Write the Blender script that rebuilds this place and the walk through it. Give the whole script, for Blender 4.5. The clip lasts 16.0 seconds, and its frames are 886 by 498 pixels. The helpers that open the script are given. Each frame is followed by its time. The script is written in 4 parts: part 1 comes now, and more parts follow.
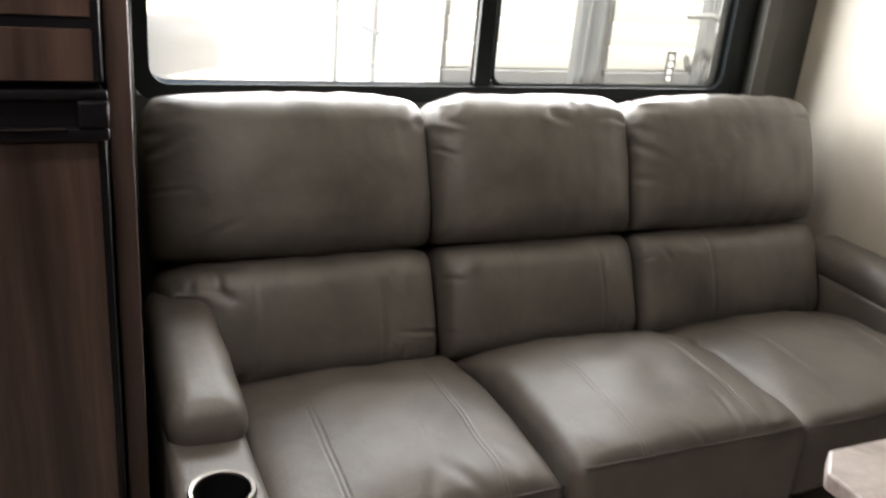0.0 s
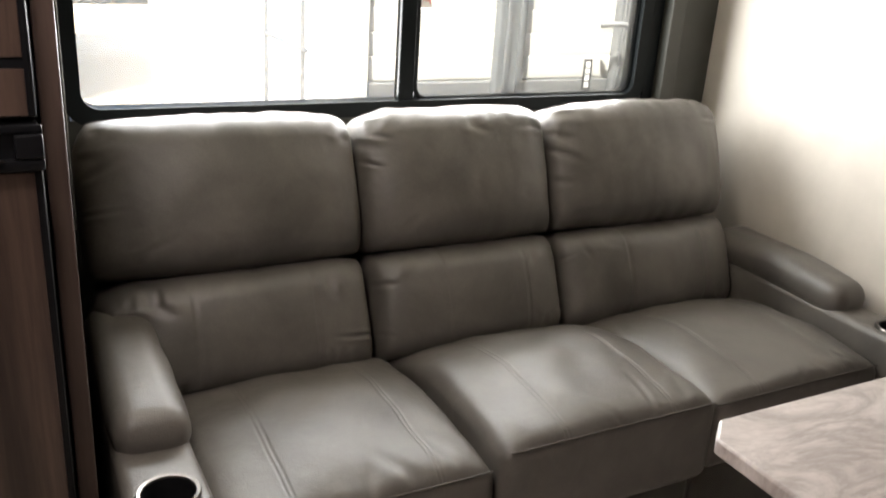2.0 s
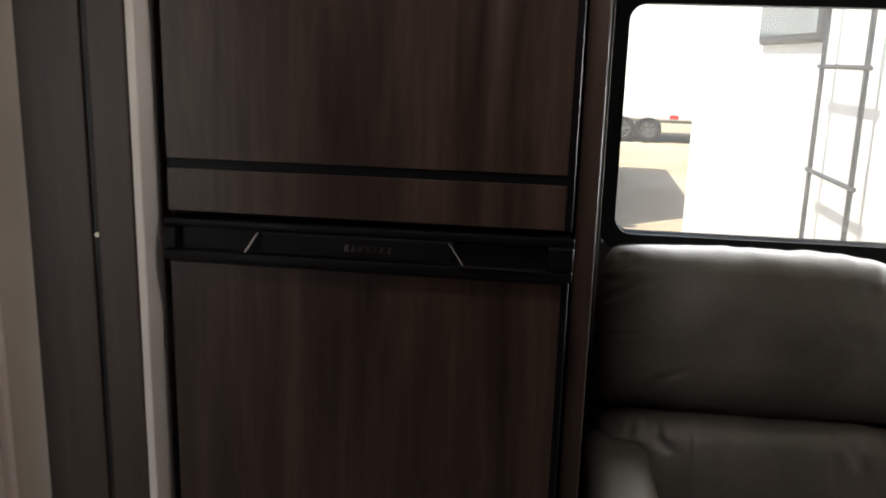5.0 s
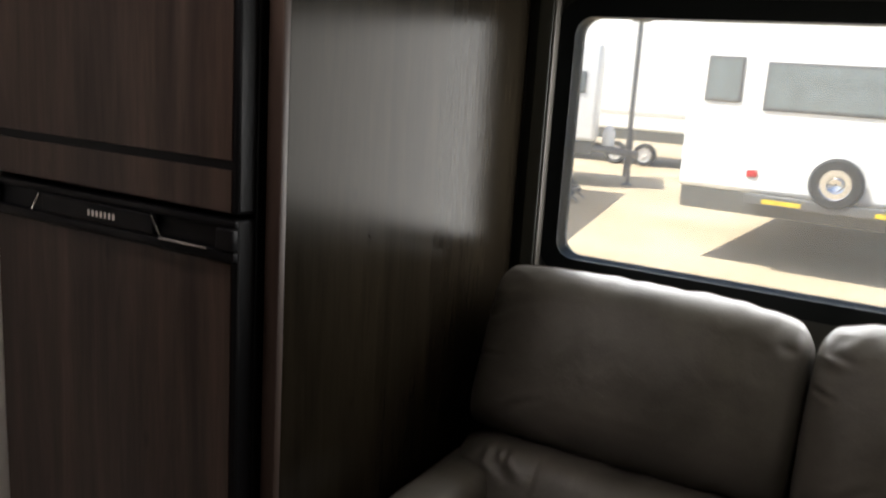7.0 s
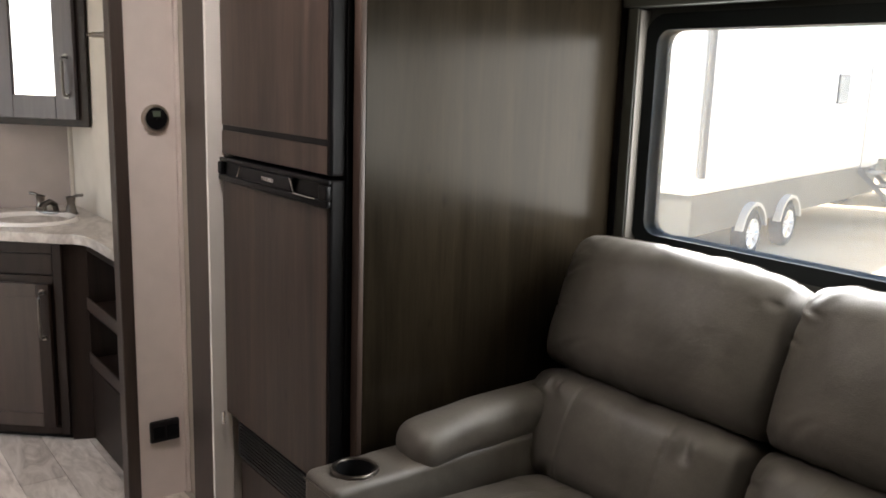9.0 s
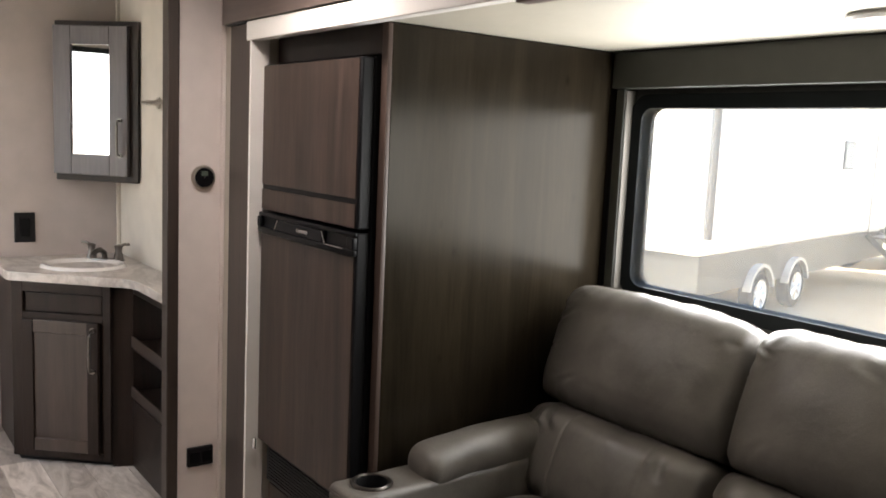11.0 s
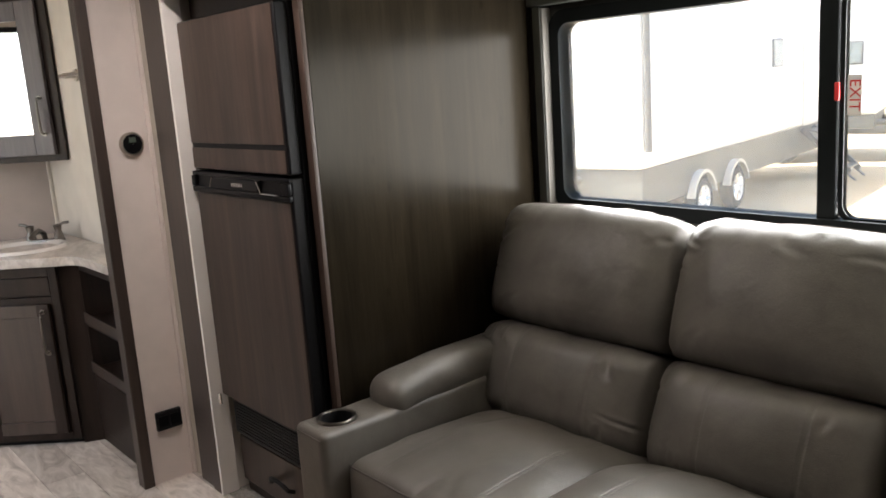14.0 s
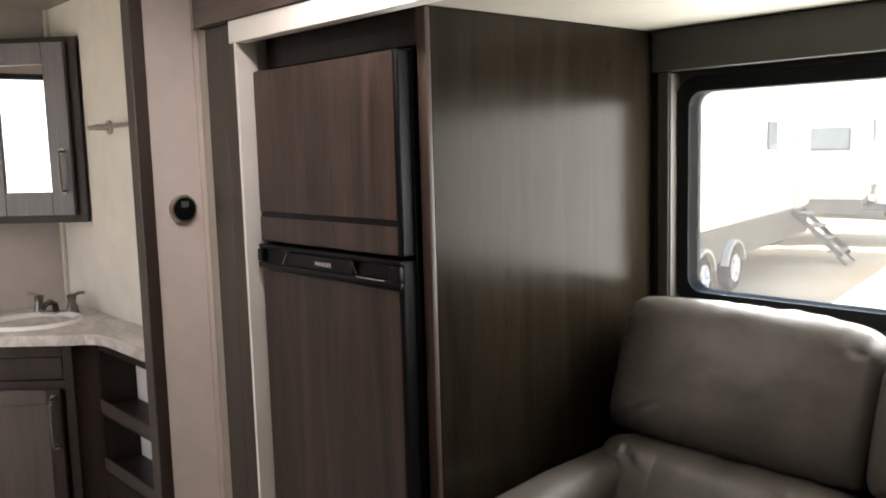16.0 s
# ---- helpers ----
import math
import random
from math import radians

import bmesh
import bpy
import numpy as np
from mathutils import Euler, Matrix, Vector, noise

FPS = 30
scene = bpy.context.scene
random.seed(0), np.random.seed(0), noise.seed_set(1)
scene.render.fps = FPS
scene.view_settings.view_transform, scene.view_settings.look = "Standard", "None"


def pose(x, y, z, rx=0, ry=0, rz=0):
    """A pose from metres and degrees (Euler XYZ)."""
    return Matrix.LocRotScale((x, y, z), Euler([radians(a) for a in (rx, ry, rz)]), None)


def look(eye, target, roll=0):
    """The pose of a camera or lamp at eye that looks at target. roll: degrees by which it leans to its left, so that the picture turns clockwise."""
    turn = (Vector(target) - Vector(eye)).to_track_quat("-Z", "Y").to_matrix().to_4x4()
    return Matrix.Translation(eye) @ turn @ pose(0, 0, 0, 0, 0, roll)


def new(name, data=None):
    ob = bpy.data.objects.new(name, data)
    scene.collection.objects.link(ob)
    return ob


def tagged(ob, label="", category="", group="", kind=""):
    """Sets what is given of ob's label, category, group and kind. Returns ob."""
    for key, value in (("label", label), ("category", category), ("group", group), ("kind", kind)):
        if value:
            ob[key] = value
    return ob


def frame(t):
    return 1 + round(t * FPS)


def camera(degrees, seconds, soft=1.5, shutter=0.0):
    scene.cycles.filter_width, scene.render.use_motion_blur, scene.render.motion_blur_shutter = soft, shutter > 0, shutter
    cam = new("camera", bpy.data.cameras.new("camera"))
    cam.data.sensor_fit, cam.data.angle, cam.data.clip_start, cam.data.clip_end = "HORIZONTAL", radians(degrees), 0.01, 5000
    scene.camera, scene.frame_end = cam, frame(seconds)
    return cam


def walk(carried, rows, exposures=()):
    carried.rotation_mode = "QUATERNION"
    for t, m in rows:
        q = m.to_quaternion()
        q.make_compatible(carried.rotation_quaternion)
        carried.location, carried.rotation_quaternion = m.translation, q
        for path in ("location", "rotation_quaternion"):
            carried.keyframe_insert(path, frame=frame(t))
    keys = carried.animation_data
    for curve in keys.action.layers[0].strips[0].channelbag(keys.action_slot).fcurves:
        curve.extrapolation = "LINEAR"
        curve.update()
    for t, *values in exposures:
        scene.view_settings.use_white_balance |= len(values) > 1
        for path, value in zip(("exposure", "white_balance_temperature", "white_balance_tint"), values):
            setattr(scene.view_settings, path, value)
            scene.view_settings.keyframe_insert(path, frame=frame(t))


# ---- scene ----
cam = camera(54.9, 16.0, soft=1.7, shutter=0.4)
EXPOSURES = [(0.0, 2.25), (0.5, 2.65), (0.8, 2.75), (1.5, 2.8), (2.0, 2.4), (2.5, 1.75), (3.0, 1.05), (3.5, 0.75), (4.0, 0.5), (6.5, 1.4), (7.0, 0.85), (7.5, 0.9), (8.0, 1.4), (10.5, 2.15), (11.0, 2.12), (11.5, 1.88), (12.0, 1.88), (14.0, 2.05), (16.0, 2.0)]
PATH = [
    (0, (-0.079, -2.238, 1.454), (0.701, -0.543, 0.736), 5.3),
    (0.5, (-0.067, -2.261, 1.463), (0.786, -0.656, 0.629), 4.5),
    (1, (-0.067, -2.295, 1.476), (0.804, -0.695, 0.652), 4.3),
    (1.5, (-0.072, -2.318, 1.483), (0.826, -0.714, 0.696), 4.6),
    (2, (-0.086, -2.361, 1.499), (0.807, -0.711, 0.804), 3.9),
    (2.5, (-0.077, -2.412, 1.462), (0.805, -0.688, 0.963), 3.8),
    (3, (-0.076, -2.435, 1.461), (0.762, -0.666, 1.054), 3.0),
    (3.5, (-0.133, -2.417, 1.469), (0.355, -0.531, 1.018), 1.7),
    (4, (-0.153, -2.441, 1.469), (-0.082, -0.507, 0.966), 0.5),
    (6.5, (0.543, -1.993, 1.472), (-0.066, -0.118, 1.136), 5.3),
    (7, (0.921, -2.002, 1.457), (-0.056, -0.306, 1.048), 3.7),
    (7.5, (1.242, -1.952, 1.406), (0.142, -0.364, 0.89), 3.7),
    (8, (1.445, -1.947, 1.414), (0.006, -0.635, 0.958), 1.5),
    (10.5, (2.003, -2.209, 1.477), (0.411, -1.043, 1.149), 2.4),
    (11, (2.035, -2.225, 1.476), (0.437, -1.049, 1.219), 2.6),
    (11.5, (2.068, -2.24, 1.488), (0.463, -1.068, 1.267), 2.0),
    (12, (2.081, -2.247, 1.489), (0.461, -1.096, 1.267), 0.7),
    (12.5, (2.112, -2.269, 1.466), (0.492, -1.124, 1.207), -0.5),
    (13, (2.135, -2.283, 1.448), (0.509, -1.155, 1.157), -1.6),
    (13.5, (2.122, -2.242, 1.449), (0.553, -1.044, 1.126), -2.1),
    (14, (2.108, -2.222, 1.449), (0.592, -0.977, 1.059), -4.0),
    (14.5, (2.086, -2.24, 1.448), (0.52, -1.059, 1.057), -1.9),
    (15, (1.962, -2.281, 1.453), (0.39, -1.089, 1.12), -1.1),
    (15.5, (1.76, -2.34, 1.475), (0.248, -1.065, 1.177), -2.8),
    (16, (1.507, -2.26, 1.465), (0.029, -0.934, 1.227), -1.6),
]
walk(cam, [(t, look(eye, target, roll)) for t, eye, target, roll in PATH], EXPOSURES)

# ---------------- world, sun, lights ----------------
world = bpy.data.worlds.new("sky")
scene.world = world
world.use_nodes = True
wn = world.node_tree.nodes
sky = wn.new("ShaderNodeTexSky")
sky.sky_type = "NISHITA"
sky.sun_disc = False
sky.sun_elevation = radians(59.2)
sky.sun_rotation = radians(227.9)
sky.air_density, sky.dust_density = 1.0, 2.5
wn["Background"].inputs[1].default_value = 0.15
world.node_tree.links.new(sky.outputs[0], wn["Background"].inputs[0])

sun_data = bpy.data.lights.new("sun", "SUN")
sun_data.energy, sun_data.angle, sun_data.color = 5.0, radians(0.6), (1.0, 0.95, 0.86)
sun = new("sun", sun_data)
sun.matrix_world = look((-4.2, -3.8, 9.5), (0, 0, 0))


def area_lamp(name, x, y, z, rx, rz, w, h, power, color):
    d = bpy.data.lights.new(name, "AREA")
    d.shape, d.size, d.size_y, d.energy, d.color = "RECTANGLE", w, h, power, color
    o = new(name, d)
    o.matrix_world = pose(x, y, z, rx, 0, rz)
    return o


# daylight that comes through the windows
area_lamp("daylight_window", 1.0, 0.010, 1.305, -90, 0, 1.7, 0.56, 13.5, (0.99, 0.985, 0.97))
area_lamp("daylight_bath", -1.7, -3.36, 1.25, 90, 0, 0.85, 1.4, 2.5, (0.95, 0.98, 1.0))
# ceiling lamps of the cabin and the bath, unseen, added to brighten both
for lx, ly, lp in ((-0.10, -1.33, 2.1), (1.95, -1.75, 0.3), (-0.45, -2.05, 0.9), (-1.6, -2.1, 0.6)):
    area_lamp("unseen_ceiling_glow", lx, ly, 2.06, 0, 0, 0.13, 0.13, lp, (1.0, 0.89, 0.845))


# ---------------- materials ----------------
def material(name, base, rough=0.5, metal=0.0, spec=0.5):
    m = bpy.data.materials.new(name)
    m.use_nodes = True
    b = m.node_tree.nodes["Principled BSDF"]
    b.inputs["Base Color"].default_value = (*base, 1)
    b.inputs["Roughness"].default_value = rough
    b.inputs["Metallic"].default_value = metal
    b.inputs["Specular IOR Level"].default_value = spec
    return m, m.node_tree.nodes, m.node_tree.links, b


def mapped(n, l, scale, rot=(0, 0, 0)):
    tc = n.new("ShaderNodeTexCoord")
    mp = n.new("ShaderNodeMapping")
    mp.inputs["Scale"].default_value = scale
    mp.inputs["Rotation"].default_value = rot
    l.new(tc.outputs["Object"], mp.inputs["Vector"])
    return mp.outputs["Vector"]


def noise_tex(n, l, vec, scale, detail=4.0, rough=0.55, dist=0.0):
    t = n.new("ShaderNodeTexNoise")
    t.inputs["Scale"].default_value = scale
    t.inputs["Detail"].default_value = detail
    t.inputs["Roughness"].default_value = rough
    t.inputs["Distortion"].default_value = dist
    l.new(vec, t.inputs["Vector"])
    return t.outputs["Fac"]


def ramp(n, l, fac, stops):
    r = n.new("ShaderNodeValToRGB")
    e = r.color_ramp.elements
    while len(e) < len(stops):
        e.new(0.5)
    for i, (p, c) in enumerate(stops):
        e[i].position, e[i].color = p, (*c, 1)
    l.new(fac, r.inputs[0])
    return r.outputs[0]


def blend(n, l, fac, a, b, mode="MULTIPLY"):
    m = n.new("ShaderNodeMix")
    m.data_type, m.blend_type = "RGBA", mode
    if isinstance(fac, float):
        m.inputs[0].default_value = fac
    else:
        l.new(fac, m.inputs[0])
    for sock, v in ((m.inputs[6], a), (m.inputs[7], b)):
        if isinstance(v, tuple):
            sock.default_value = (*v, 1)
        else:
            l.new(v, sock)
    return m.outputs[2]


def bump(n, l, b, height, strength, dist):
    k = n.new("ShaderNodeBump")
    k.inputs["Strength"].default_value = strength
    k.inputs["Distance"].default_value = dist
    l.new(height, k.inputs["Height"])
    l.new(k.outputs[0], b.inputs["Normal"])


def rough_range(n, l, b, fac, lo, hi):
    r = n.new("ShaderNodeMapRange")
    r.inputs["To Min"].default_value, r.inputs["To Max"].default_value = lo, hi
    l.new(fac, r.inputs["Value"])
    l.new(r.outputs[0], b.inputs["Roughness"])


def plain(name, base, rough=0.5, metal=0.0, vary=0.12, scale=6.0, bumps=0.0, spec=0.5):
    m, n, l, b = material(name, base, rough, metal, spec)
    v = mapped(n, l, (1, 1, 1))
    f = noise_tex(n, l, v, scale, 5)
    f2 = noise_tex(n, l, v, scale * 12, 3)
    lo = tuple(c * (1 - vary) for c in base)
    hi = tuple(min(1, c * (1 + vary)) for c in base)
    c = ramp(n, l, f, [(0.3, lo), (0.7, hi)])
    l.new(c, b.inputs["Base Color"])
    rough_range(n, l, b, f2, max(0.02, rough - 0.06), rough + 0.06)
    if bumps:
        bump(n, l, b, f2, 0.3, bumps)
    return m


def wood(name, dark, light, rough=0.42, axis="z", spec=0.5, knots=True, streak=0.5, relief=0.10):
    """Printed wood laminate with the grain along one axis and pale and dark boards."""
    m, n, l, b = material(name, light, rough, 0.0, spec)
    sc = {"z": (1, 1, 0.07), "x": (0.07, 1, 1), "y": (1, 0.07, 1)}[axis]
    v = mapped(n, l, sc)
    fine = noise_tex(n, l, v, 90, 6, 0.65, 0.3)
    mid = noise_tex(n, l, v, 14, 5, 0.6, 0.8)
    broad = noise_tex(n, l, mapped(n, l, tuple(s if s < 1 else 1 for s in sc)), 5, 2, 0.5)
    c = ramp(n, l, mid, [(0.25, dark), (0.75, light)])
    c = blend(n, l, streak, c, ramp(n, l, fine, [(0.3, (0.62, 0.6, 0.58)), (0.65, (1.05, 1.03, 1.0))]))
    c = blend(n, l, 0.7, c, ramp(n, l, broad, [(0.35, (0.72, 0.72, 0.74)), (0.65, (1.12, 1.06, 1.0))]))
    if knots:
        kv = mapped(n, l, {"z": (6.0, 6.0, 3.0), "x": (3.0, 6.0, 6.0), "y": (6.0, 3.0, 6.0)}[axis])
        vo = n.new("ShaderNodeTexVoronoi")
        vo.inputs["Scale"].default_value = 1.35
        l.new(kv, vo.inputs["Vector"])
        c = blend(n, l, 0.75, c, ramp(n, l, vo.outputs["Distance"], [(0.02, (0.4, 0.35, 0.33)), (0.09, (1, 1, 1))]))
    l.new(c, b.inputs["Base Color"])
    rough_range(n, l, b, mid, rough - 0.05, rough + 0.07)
    bump(n, l, b, fine, relief, 0.0006)
    return m


def leather(name, base):
    m, n, l, b = material(name, base, 0.42)
    v = mapped(n, l, (1, 1, 1))
    cloud = noise_tex(n, l, v, 5.5, 5, 0.6, 0.4)
    c = ramp(n, l, cloud, [(0.28, tuple(x * 0.66 for x in base)), (0.72, tuple(x * 1.26 for x in base))])
    grit = noise_tex(n, l, v, 240, 3)
    c = blend(n, l, 0.35, c, ramp(n, l, grit, [(0.3, (0.75, 0.75, 0.75)), (0.7, (1.1, 1.1, 1.1))]))
    l.new(c, b.inputs["Base Color"])
    rough_range(n, l, b, cloud, 0.34, 0.47)
    b.inputs["Specular IOR Level"].default_value = 0.62
    vo = n.new("ShaderNodeTexVoronoi")
    vo.inputs["Scale"].default_value = 420
    l.new(v, vo.inputs["Vector"])
    big = noise_tex(n, l, v, 16, 3, 0.5, 0.6)
    fold = n.new("ShaderNodeValToRGB")
    for pos, val in ((0.0, 1.0), (0.47, 1.0), (0.50, 0.0), (0.53, 1.0)):
        e = fold.color_ramp.elements.new(pos) if pos not in (0.0,) else fold.color_ramp.elements[0]
        e.color = (val, val, val, 1)
    l.new(noise_tex(n, l, mapped(n, l, (1.0, 1.0, 0.55)), 5.0, 2, 0.45, 1.4), fold.inputs[0])
    add = n.new("ShaderNodeMath")
    add.operation = "MULTIPLY_ADD"
    add.inputs[1].default_value = 5.0
    l.new(big, add.inputs[0])
    l.new(vo.outputs["Distance"], add.inputs[2])
    add2 = n.new("ShaderNodeMath")
    add2.operation = "MULTIPLY_ADD"
    add2.inputs[1].default_value = 0.12
    l.new(fold.outputs[0], add2.inputs[0])
    l.new(add.outputs[0], add2.inputs[2])
    bump(n, l, b, add2.outputs[0], 0.45, 0.0009)
    return m


def marble(name, pale, grey, rough=0.28, scale=3.0):
    """Pale laminate with soft grey veins."""
    m, n, l, b = material(name, pale, rough)
    v = mapped(n, l, (1, 2.2, 1), (0, 0, 0.5))
    f = noise_tex(n, l, v, scale, 7, 0.62, 0.9)
    g = noise_tex(n, l, v, scale * 7, 5, 0.6, 1.0)
    c = ramp(n, l, f, [(0.34, pale), (0.47, grey), (0.53, tuple((p + q) / 2 for p, q in zip(pale, grey))), (0.62, pale)])
    c = blend(n, l, 0.4, c, ramp(n, l, g, [(0.35, (0.8, 0.78, 0.76)), (0.6, (1.04, 1.03, 1.02))]))
    l.new(c, b.inputs["Base Color"])
    return m


def glass(name, tint=(1, 1, 1), haze=0.0):
    m = bpy.data.materials.new(name)
    m.use_nodes = True
    n, l = m.node_tree.nodes, m.node_tree.links
    n.clear()
    out = n.new("ShaderNodeOutputMaterial")
    tr = n.new("ShaderNodeBsdfTransparent")
    tr.inputs[0].default_value = (*tint, 1)
    gl = n.new("ShaderNodeBsdfGlossy")
    gl.inputs["Roughness"].default_value = 0.02
    mix = n.new("ShaderNodeMixShader")
    fr = n.new("ShaderNodeFresnel")
    fr.inputs[0].default_value = 1.45
    l.new(fr.outputs[0], mix.inputs[0])
    l.new(tr.outputs[0], mix.inputs[1])
    l.new(gl.outputs[0], mix.inputs[2])
    # translucent layer imitating the glare veil that washes out the view
    veil = n.new("ShaderNodeBsdfTranslucent")
    veil.inputs[0].default_value = (0.95, 0.95, 0.93, 1)
    veil_mix = n.new("ShaderNodeMixShader")
    veil_mix.inputs[0].default_value = haze
    l.new(mix.outputs[0], veil_mix.inputs[1])
    l.new(veil.outputs[0], veil_mix.inputs[2])
    l.new(veil_mix.outputs[0], out.inputs[0])
    return m


def glow(name, color, power):
    m = bpy.data.materials.new(name)
    m.use_nodes = True
    b = m.node_tree.nodes["Principled BSDF"]
    b.inputs["Base Color"].default_value = (*color, 1)
    b.inputs["Emission Color"].default_value = (*color, 1)
    b.inputs["Emission Strength"].default_value = power
    return m


def plank_floor(name):
    m, n, l, b = material(name, (0.5, 0.46, 0.43), 0.4)
    v = mapped(n, l, (1, 3.2, 1))
    f = noise_tex(n, l, v, 5, 7, 0.6, 1.6)
    info = n.new("ShaderNodeObjectInfo")
    c = ramp(n, l, f, [(0.3, (0.40, 0.36, 0.325)), (0.5, (0.64, 0.59, 0.55)), (0.7, (0.82, 0.78, 0.74))])
    tone = ramp(n, l, info.outputs["Random"], [(0.0, (0.62, 0.59, 0.57)), (0.5, (0.95, 0.93, 0.91)), (1.0, (1.18, 1.14, 1.12))])
    c = blend(n, l, 1.0, c, tone)
    l.new(c, b.inputs["Base Color"])
    rough_range(n, l, b, f, 0.33, 0.5)
    bump(n, l, b, f, 0.1, 0.0006)
    return m


def ground_mat(name):
    m, n, l, b = material(name, (0.5, 0.42, 0.3), 0.95)
    v = mapped(n, l, (1, 1, 1))
    f = noise_tex(n, l, v, 0.35, 6)
    g = noise_tex(n, l, v, 14, 6)
    c = ramp(n, l, f, [(0.35, (0.44, 0.34, 0.22)), (0.65, (0.56, 0.47, 0.34))])
    c = blend(n, l, 0.6, c, ramp(n, l, g, [(0.3, (0.75, 0.74, 0.72)), (0.7, (1.08, 1.07, 1.05))]))
    l.new(c, b.inputs["Base Color"])
    bump(n, l, b, g, 0.5, 0.02)
    return m


LEATHER = leather("taupe_leather", (0.108, 0.098, 0.086))
LEATHER_SEAM = plain("seam_thread", (0.07, 0.062, 0.054), 0.6)
WOOD_DARK = wood("dark_cabinet_wood", (0.011, 0.0072, 0.0058), (0.034, 0.023, 0.0185), 0.42, knots=False, spec=0.22)
WOOD_PANEL = wood("panel_wood", (0.010, 0.008, 0.0056), (0.0205, 0.0165, 0.0112), 0.20, spec=0.066, relief=0.003, streak=0.7)
WOOD_PANEL.node_tree.nodes["Principled BSDF"].inputs["Specular Tint"].default_value = (1.0, 0.94, 0.82, 1)
WOOD_FRIDGE = wood("fridge_wood", (0.020, 0.0125, 0.0105), (0.088, 0.060, 0.049), 0.32, spec=0.35, streak=0.9)
WOOD_TRIM = wood("trim_wood", (0.034, 0.024, 0.020), (0.074, 0.054, 0.044), 0.42, knots=False)
WOOD_EDGE = wood("edge_wood", (0.034, 0.022, 0.018), (0.085, 0.058, 0.048), 0.5, knots=False, spec=0.3)
WOOD_HEAD = wood("fascia_wood", (0.085, 0.066, 0.058), (0.16, 0.125, 0.108), 0.42, axis="x", knots=False)
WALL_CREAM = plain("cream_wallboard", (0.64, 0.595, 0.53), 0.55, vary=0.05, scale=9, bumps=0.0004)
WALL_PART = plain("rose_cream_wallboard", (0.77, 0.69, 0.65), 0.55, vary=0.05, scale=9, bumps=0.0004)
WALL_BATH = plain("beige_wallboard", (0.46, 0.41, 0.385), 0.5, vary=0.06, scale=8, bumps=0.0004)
# taupe base near black: the backlit wall's shade is put into it
WALL_GREY = plain("backlit_taupe_wall", (0.047, 0.047, 0.040), 0.5, vary=0.10, scale=14, bumps=0.0006)
CEILING = plain("ceiling_vinyl", (0.38, 0.35, 0.285), 0.6, vary=0.04, scale=5, bumps=0.0004)
WHITE_TRIM = plain("white_trim", (0.80, 0.77, 0.73), 0.4, vary=0.04)
BLACK = plain("black_plastic", (0.010, 0.010, 0.011), 0.36, vary=0.2, spec=0.3)
BLACK_GLOSS = plain("gloss_black", (0.005, 0.005, 0.006), 0.42, vary=0.1, spec=0.15)
BLACK_FRAME = plain("window_frame_black", (0.006, 0.008, 0.009), 0.5, vary=0.2, spec=0.15)
CHROME = plain("chrome", (0.75, 0.75, 0.76), 0.12, 1.0, vary=0.05)
NICKEL = plain("brushed_nickel", (0.50, 0.46, 0.41), 0.3, 1.0, vary=0.08)
DARK_NICKEL = plain("dark_nickel", (0.20, 0.185, 0.17), 0.32, 1.0, vary=0.1)
SINK = plain("white_ceramic", (0.82, 0.80, 0.78), 0.12, vary=0.02)
COUNTER = marble("marble_laminate", (0.66, 0.62, 0.58), (0.42, 0.38, 0.35), 0.3, 3.5)
TABLE = marble("table_laminate", (0.53, 0.48, 0.455), (0.33, 0.29, 0.27), 0.38, 4.5)
FLOOR = plank_floor("vinyl_plank")
RUG = plain("shag_rug", (0.62, 0.54, 0.45), 0.95, vary=0.2, scale=40, bumps=0.004)
CARPET = plain("grey_carpet", (0.27, 0.25, 0.225), 0.95, vary=0.35, scale=90, bumps=0.003)
MIRROR, _n, _l, _b = material("mirror", (0.9, 0.9, 0.9), 0.02, 1.0)
GLASS = glass("window_glass", (0.93, 0.95, 0.95), 0.09)
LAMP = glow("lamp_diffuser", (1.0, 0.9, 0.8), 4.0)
GROUND = ground_mat("sandy_lot")
RV_WHITE = plain("rv_white", (0.86, 0.86, 0.85), 0.3, vary=0.03, scale=2)
RV_SIDING = plain("rv_siding", (0.60, 0.58, 0.53), 0.45, vary=0.05, scale=3)
RV_DARK = plain("rv_dark_trim", (0.12, 0.12, 0.12), 0.45, vary=0.15)
RV_SKIRT = plain("rv_grey_skirt", (0.11, 0.11, 0.10), 0.5, vary=0.1)
RV_ARM = plain("rv_arm_grey", (0.11, 0.115, 0.12), 0.4, vary=0.1)
# tinted panes; reflected surroundings and haze are put into the pale base
RV_GLASS = plain("rv_tinted_reflecting_glass", (0.20, 0.23, 0.235), 0.08, vary=0.2)
TYRE = plain("tyre_rubber", (0.03, 0.03, 0.03), 0.8, vary=0.2)
ALU = plain("ladder_aluminium", (0.55, 0.55, 0.54), 0.4, 0.3, vary=0.1)
STEEL = plain("step_steel", (0.18, 0.18, 0.18), 0.45, 0.6, vary=0.2)
RED = plain("red_plastic", (0.55, 0.03, 0.03), 0.3, vary=0.1)
YELLOW = plain("yellow_tape", (0.75, 0.55, 0.03), 0.4, vary=0.1)
EDGE_GREY = plain("edge_plastic", (0.13, 0.12, 0.105), 0.5)
LABEL_WHITE = plain("label_white", (0.8, 0.78, 0.76), 0.5, vary=0.03)
PLASTIC = glass("clear_wrap", (0.86, 0.86, 0.85))


